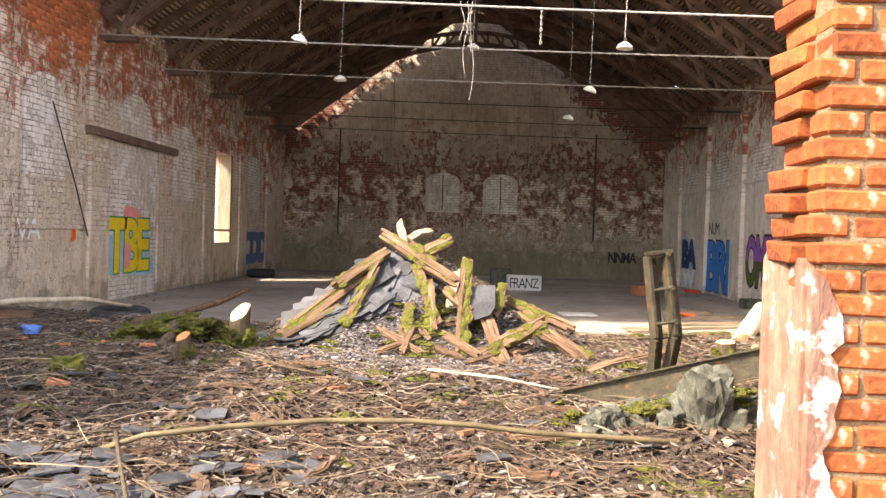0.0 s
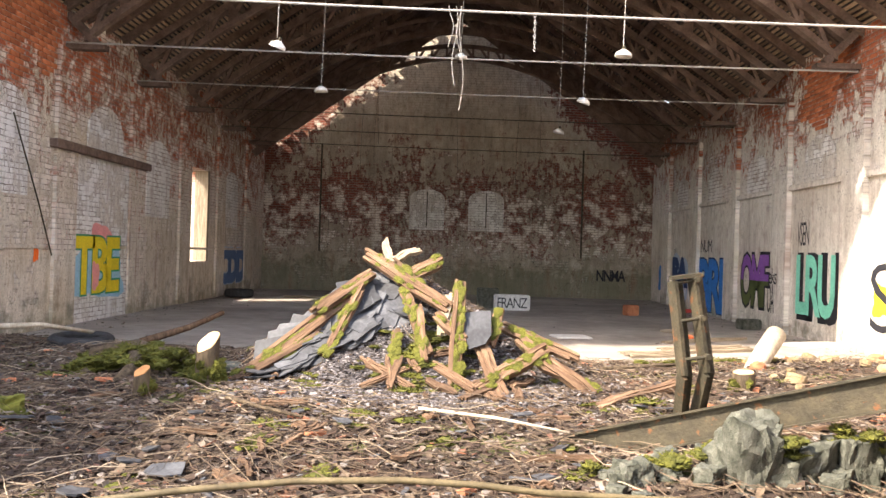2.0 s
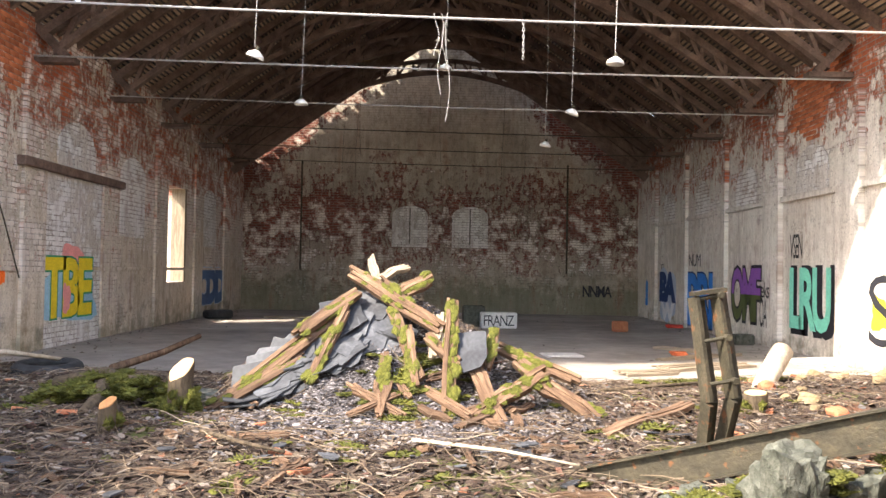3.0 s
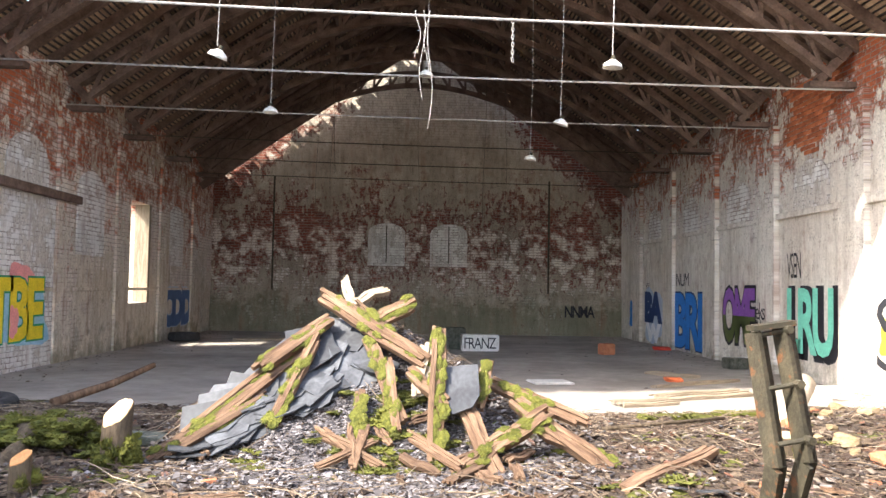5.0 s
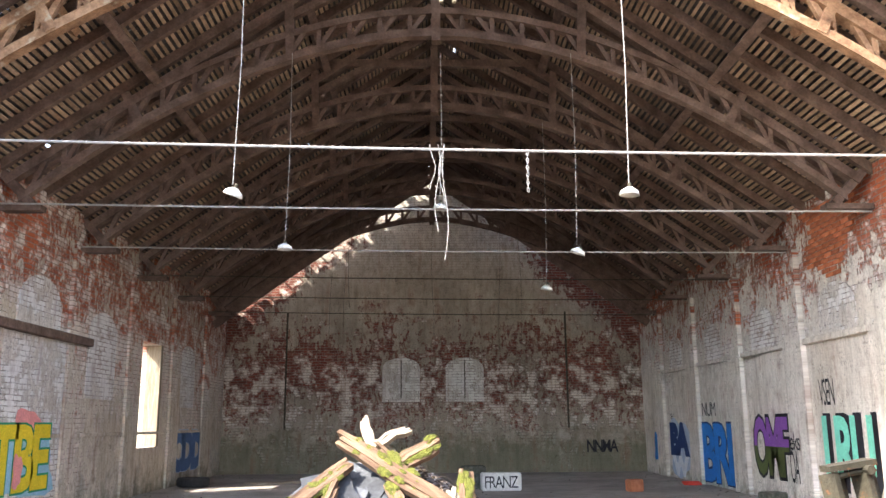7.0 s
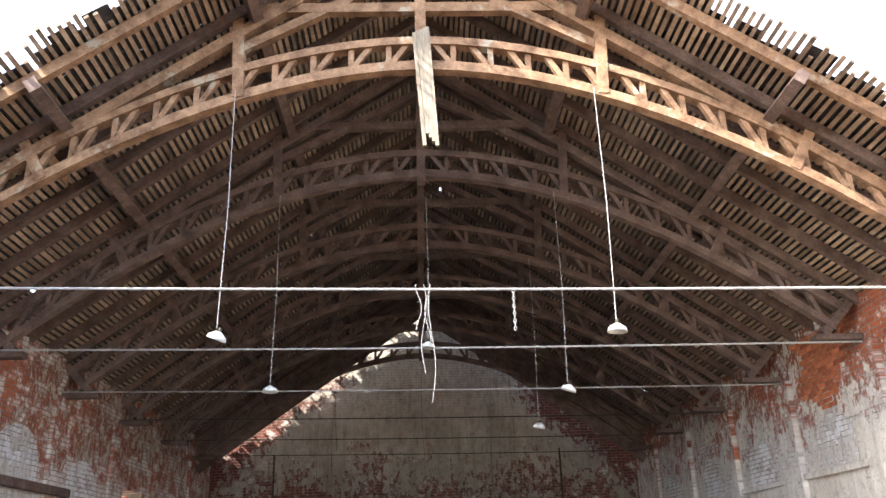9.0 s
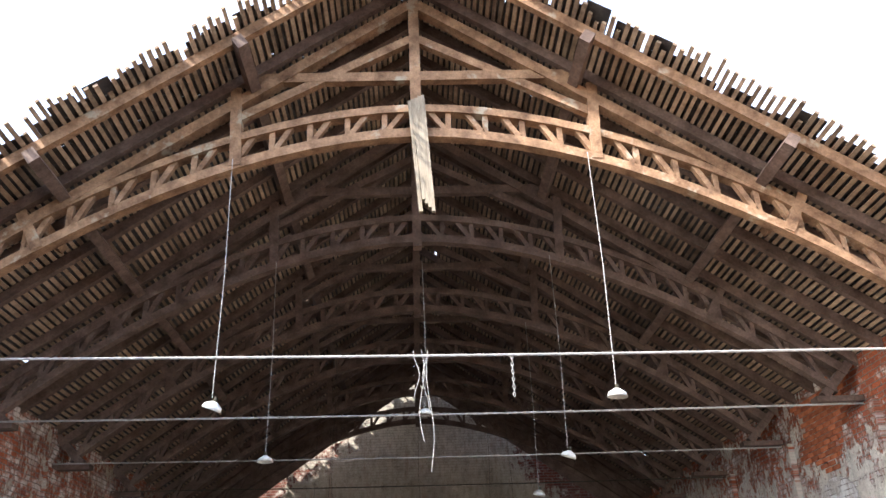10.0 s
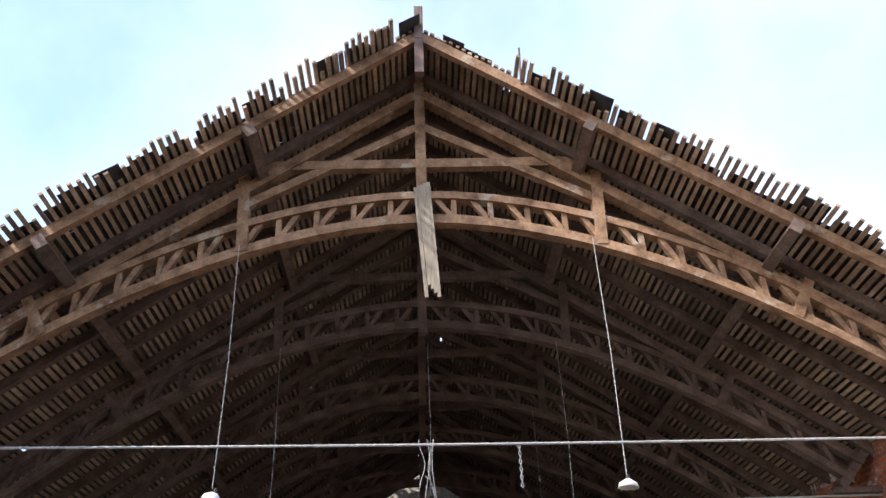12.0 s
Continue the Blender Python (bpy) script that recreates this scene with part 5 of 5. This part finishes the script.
blob(0.7, 0.75, P_GREEN, at_west(14.55, 0.9, 0.004), "patch", g, 3)
g = piece("orange sprayed patch on brick")
blob(0.16, 0.26, P_ORANGE, at_west(11.1, 1.0, 0.004), "patch", g, 2)
g = piece("pale scrawled letters on the brick wall")
letters("RVA", 0.0, P_WHITE, at_west(9.3, 1.05, 0.004), 0.9, 0.3, "tag", g)
g = piece("black scrawl on the gable wall")
letters("NNMA", 0.02, P_BLACK, Matrix.Translation((3.7, YB - 0.085, 0.55)) @ SOUTH, 0.9, 0.35, "tag", g)
g = piece("black tag on the white block")
letters("FRANZ", 0.0, P_BLACK, pose(0.65, 18.9, 0, 0, 0, 4) @ Matrix.Translation((-0.36, -0.204, 0.06)) @ SOUTH, 0.7, 0.24, "tag", g)
g = piece("black outlined letter over a yellow patch")
blob(0.5, 0.5, P_YELLOW, at_east(11.45, 0.55, 0.004), "patch", g, 2)
letters("S", -0.01, P_BLACK, at_east(11.5, 0.35, 0.008), 0.75, 1.0, "letter", g)
# thin leaning pole by the west wall, cable on wall
bm = bmesh.new()
tube(bm, [(XL + 0.06, 10.35, 3.05), (XL + 0.1, 11.0, 1.9), (XL + 0.08, 11.5, 1.1)], 0.012, 6)
thing("wall_pole", bm, M_RUSTIRON, "thin dark rod hanging against the brick wall", "rod")

# ---- bricks of the front pier ----
bm = bmesh.new()
box(bm, (-0.108, -0.055, -0.028), (0.108, 0.055, 0.028))
bmesh.ops.bevel(bm, geom=list(bm.edges), offset=0.006, segments=1, affect="EDGES")
for v in bm.verts:
    v.co += Vector((1, 0.6, 0.5)) * 0.006 * noise.noise(v.co * 17)
PIERBRICK = [mesh_of("brick", bm, M_PIERBRICK)]
bm = bmesh.new()
box(bm, (-0.05, -0.055, -0.028), (0.05, 0.055, 0.028))
bmesh.ops.bevel(bm, geom=list(bm.edges), offset=0.008, segments=1, affect="EDGES")
PIERBRICK.append(mesh_of("brick", bm, M_PIERBRICK))
rng = random.Random(3)
z = 0.1
row = 0
while z < 3.0:
    ragged = rng.uniform(-0.03, 0.012) if z > 1.25 else rng.uniform(-0.005, 0.012)
    x = PIER_X + ragged
    k = row % 2
    first = True
    while x < 1.15:
        w = 0.216 if k == 0 else 0.1
        ob = new("brick", PIERBRICK[k])
        ob.parent = wall_front
        ob.matrix_local = pose(x + w / 2, YF + 0.05 + rng.uniform(-0.01, 0.008), z + rng.uniform(-0.003, 0.003), rng.uniform(-1.5, 1.5), rng.uniform(-1, 1), rng.uniform(-1.5, 1.5))
        x += w + 0.012
        k = (k + (1 if row % 3 else 0)) % 2
    for y in (YF + 0.2,):
        ob = new("brick", PIERBRICK[0])
        ob.parent = wall_front
        ob.matrix_local = pose(PIER_X + 0.04 + rng.uniform(-0.03, 0.022) * (z > 1.2), y + rng.uniform(-0.03, 0.03), z, rng.uniform(-2, 2), rng.uniform(-2, 2), 90 + rng.uniform(-5, 5))
    z += 0.066
    row += 1
bm = bmesh.new()
box(bm, (PIER_X + 0.012, YF + 0.004, 0.0), (1.2, YF + 0.02, 3.1))
box(bm, (PIER_X + 0.012, YF + 0.02, 0.0), (PIER_X + 0.029, YF + 0.3, 3.1))
part("mortar", bm, M_MORTAR, wall_front)
# plaster left on the pier's end face and corner
def flake(name, outline, depth, axis):
    bm = bmesh.new()
    def P(u, z, d):
        return (u, YF - 0.016 + d, z) if axis == "front" else (PIER_X - 0.03 + d, u, z)
    a = [bm.verts.new(P(u, z, 0)) for u, z in outline]
    b = [bm.verts.new(P(u, z, depth)) for u, z in outline]
    bm.faces.new(a)
    bm.faces.new(b[::-1])
    for i in range(len(outline)):
        bm.faces.new((a[i], b[i], b[(i + 1) % len(outline)], a[(i + 1) % len(outline)]))
    bmesh.ops.recalc_face_normals(bm, faces=bm.faces)
    part(name, bm, M_PIERPLASTER, wall_front, "flaking pink and white painted plaster")
edge = [(max(0.0, 0.05 * smooth(0.5, 0.7, 1.22 * k / 40) + 0.05 * noise.noise(Vector((k * 0.33, 5.5, 0))) + 0.025 * noise.noise(Vector((k * 1.3, 1.5, 0)))), 1.22 * k / 40) for k in range(41)]
flake("plaster", [(PIER_X - 0.02, 0.0)] + [(PIER_X + u, z) for u, z in edge] + [(PIER_X - 0.02, 1.25)], 0.05, "front")
edge = [(YF + 0.32 - 0.3 * k / 14, 1.26 + 0.1 * noise.noise(Vector((k * 0.6, 2.5, 0)))) for k in range(15)]
flake("plaster", [(YF, 0.0), (YF + 0.32, 0.0)] + edge, 0.05, "end")

# bricks laid bare where the plaster has come off the side walls
bm = bmesh.new()
box(bm, (-0.012, -0.117, -0.034), (0.012, 0.117, 0.034))
bmesh.ops.bevel(bm, geom=list(bm.edges), offset=0.004, segments=1, affect="EDGES")
M_BAREBRICK = simple("bare_red_brick", (0.36, 0.1, 0.04), (0.52, 0.18, 0.08), 6, 0.9, bump_s=0.6, extra=((0.6, 0.52, 0.44), 4, 0.66), rnd=0.35)
BARE = mesh_of("brick", bm, M_BAREBRICK)
for wall, x, y0, y1, z0 in ((wall_west, XL, 9.55, 11.6, 3.62), (wall_east, XR, 12.45, 14.4, 3.62)):
    for r in range(15):
        z = z0 + 0.08 * r
        y = y0 + (0.125 if r % 2 else 0)
        while y < y1:
            mid = abs((y - (y0 + y1) / 2) / (y1 - y0) * 2)
            if noise.noise(Vector((x, y * 1.3, z * 1.6))) + 0.06 * r - 0.35 * mid > -0.05:
                ob = new("brick", BARE)
                ob.parent = wall
                ob.matrix_local = pose(x, y, z, rng.uniform(-0.8, 0.8), rng.uniform(-2, 2), rng.uniform(-1.2, 1.2))
            y += 0.25
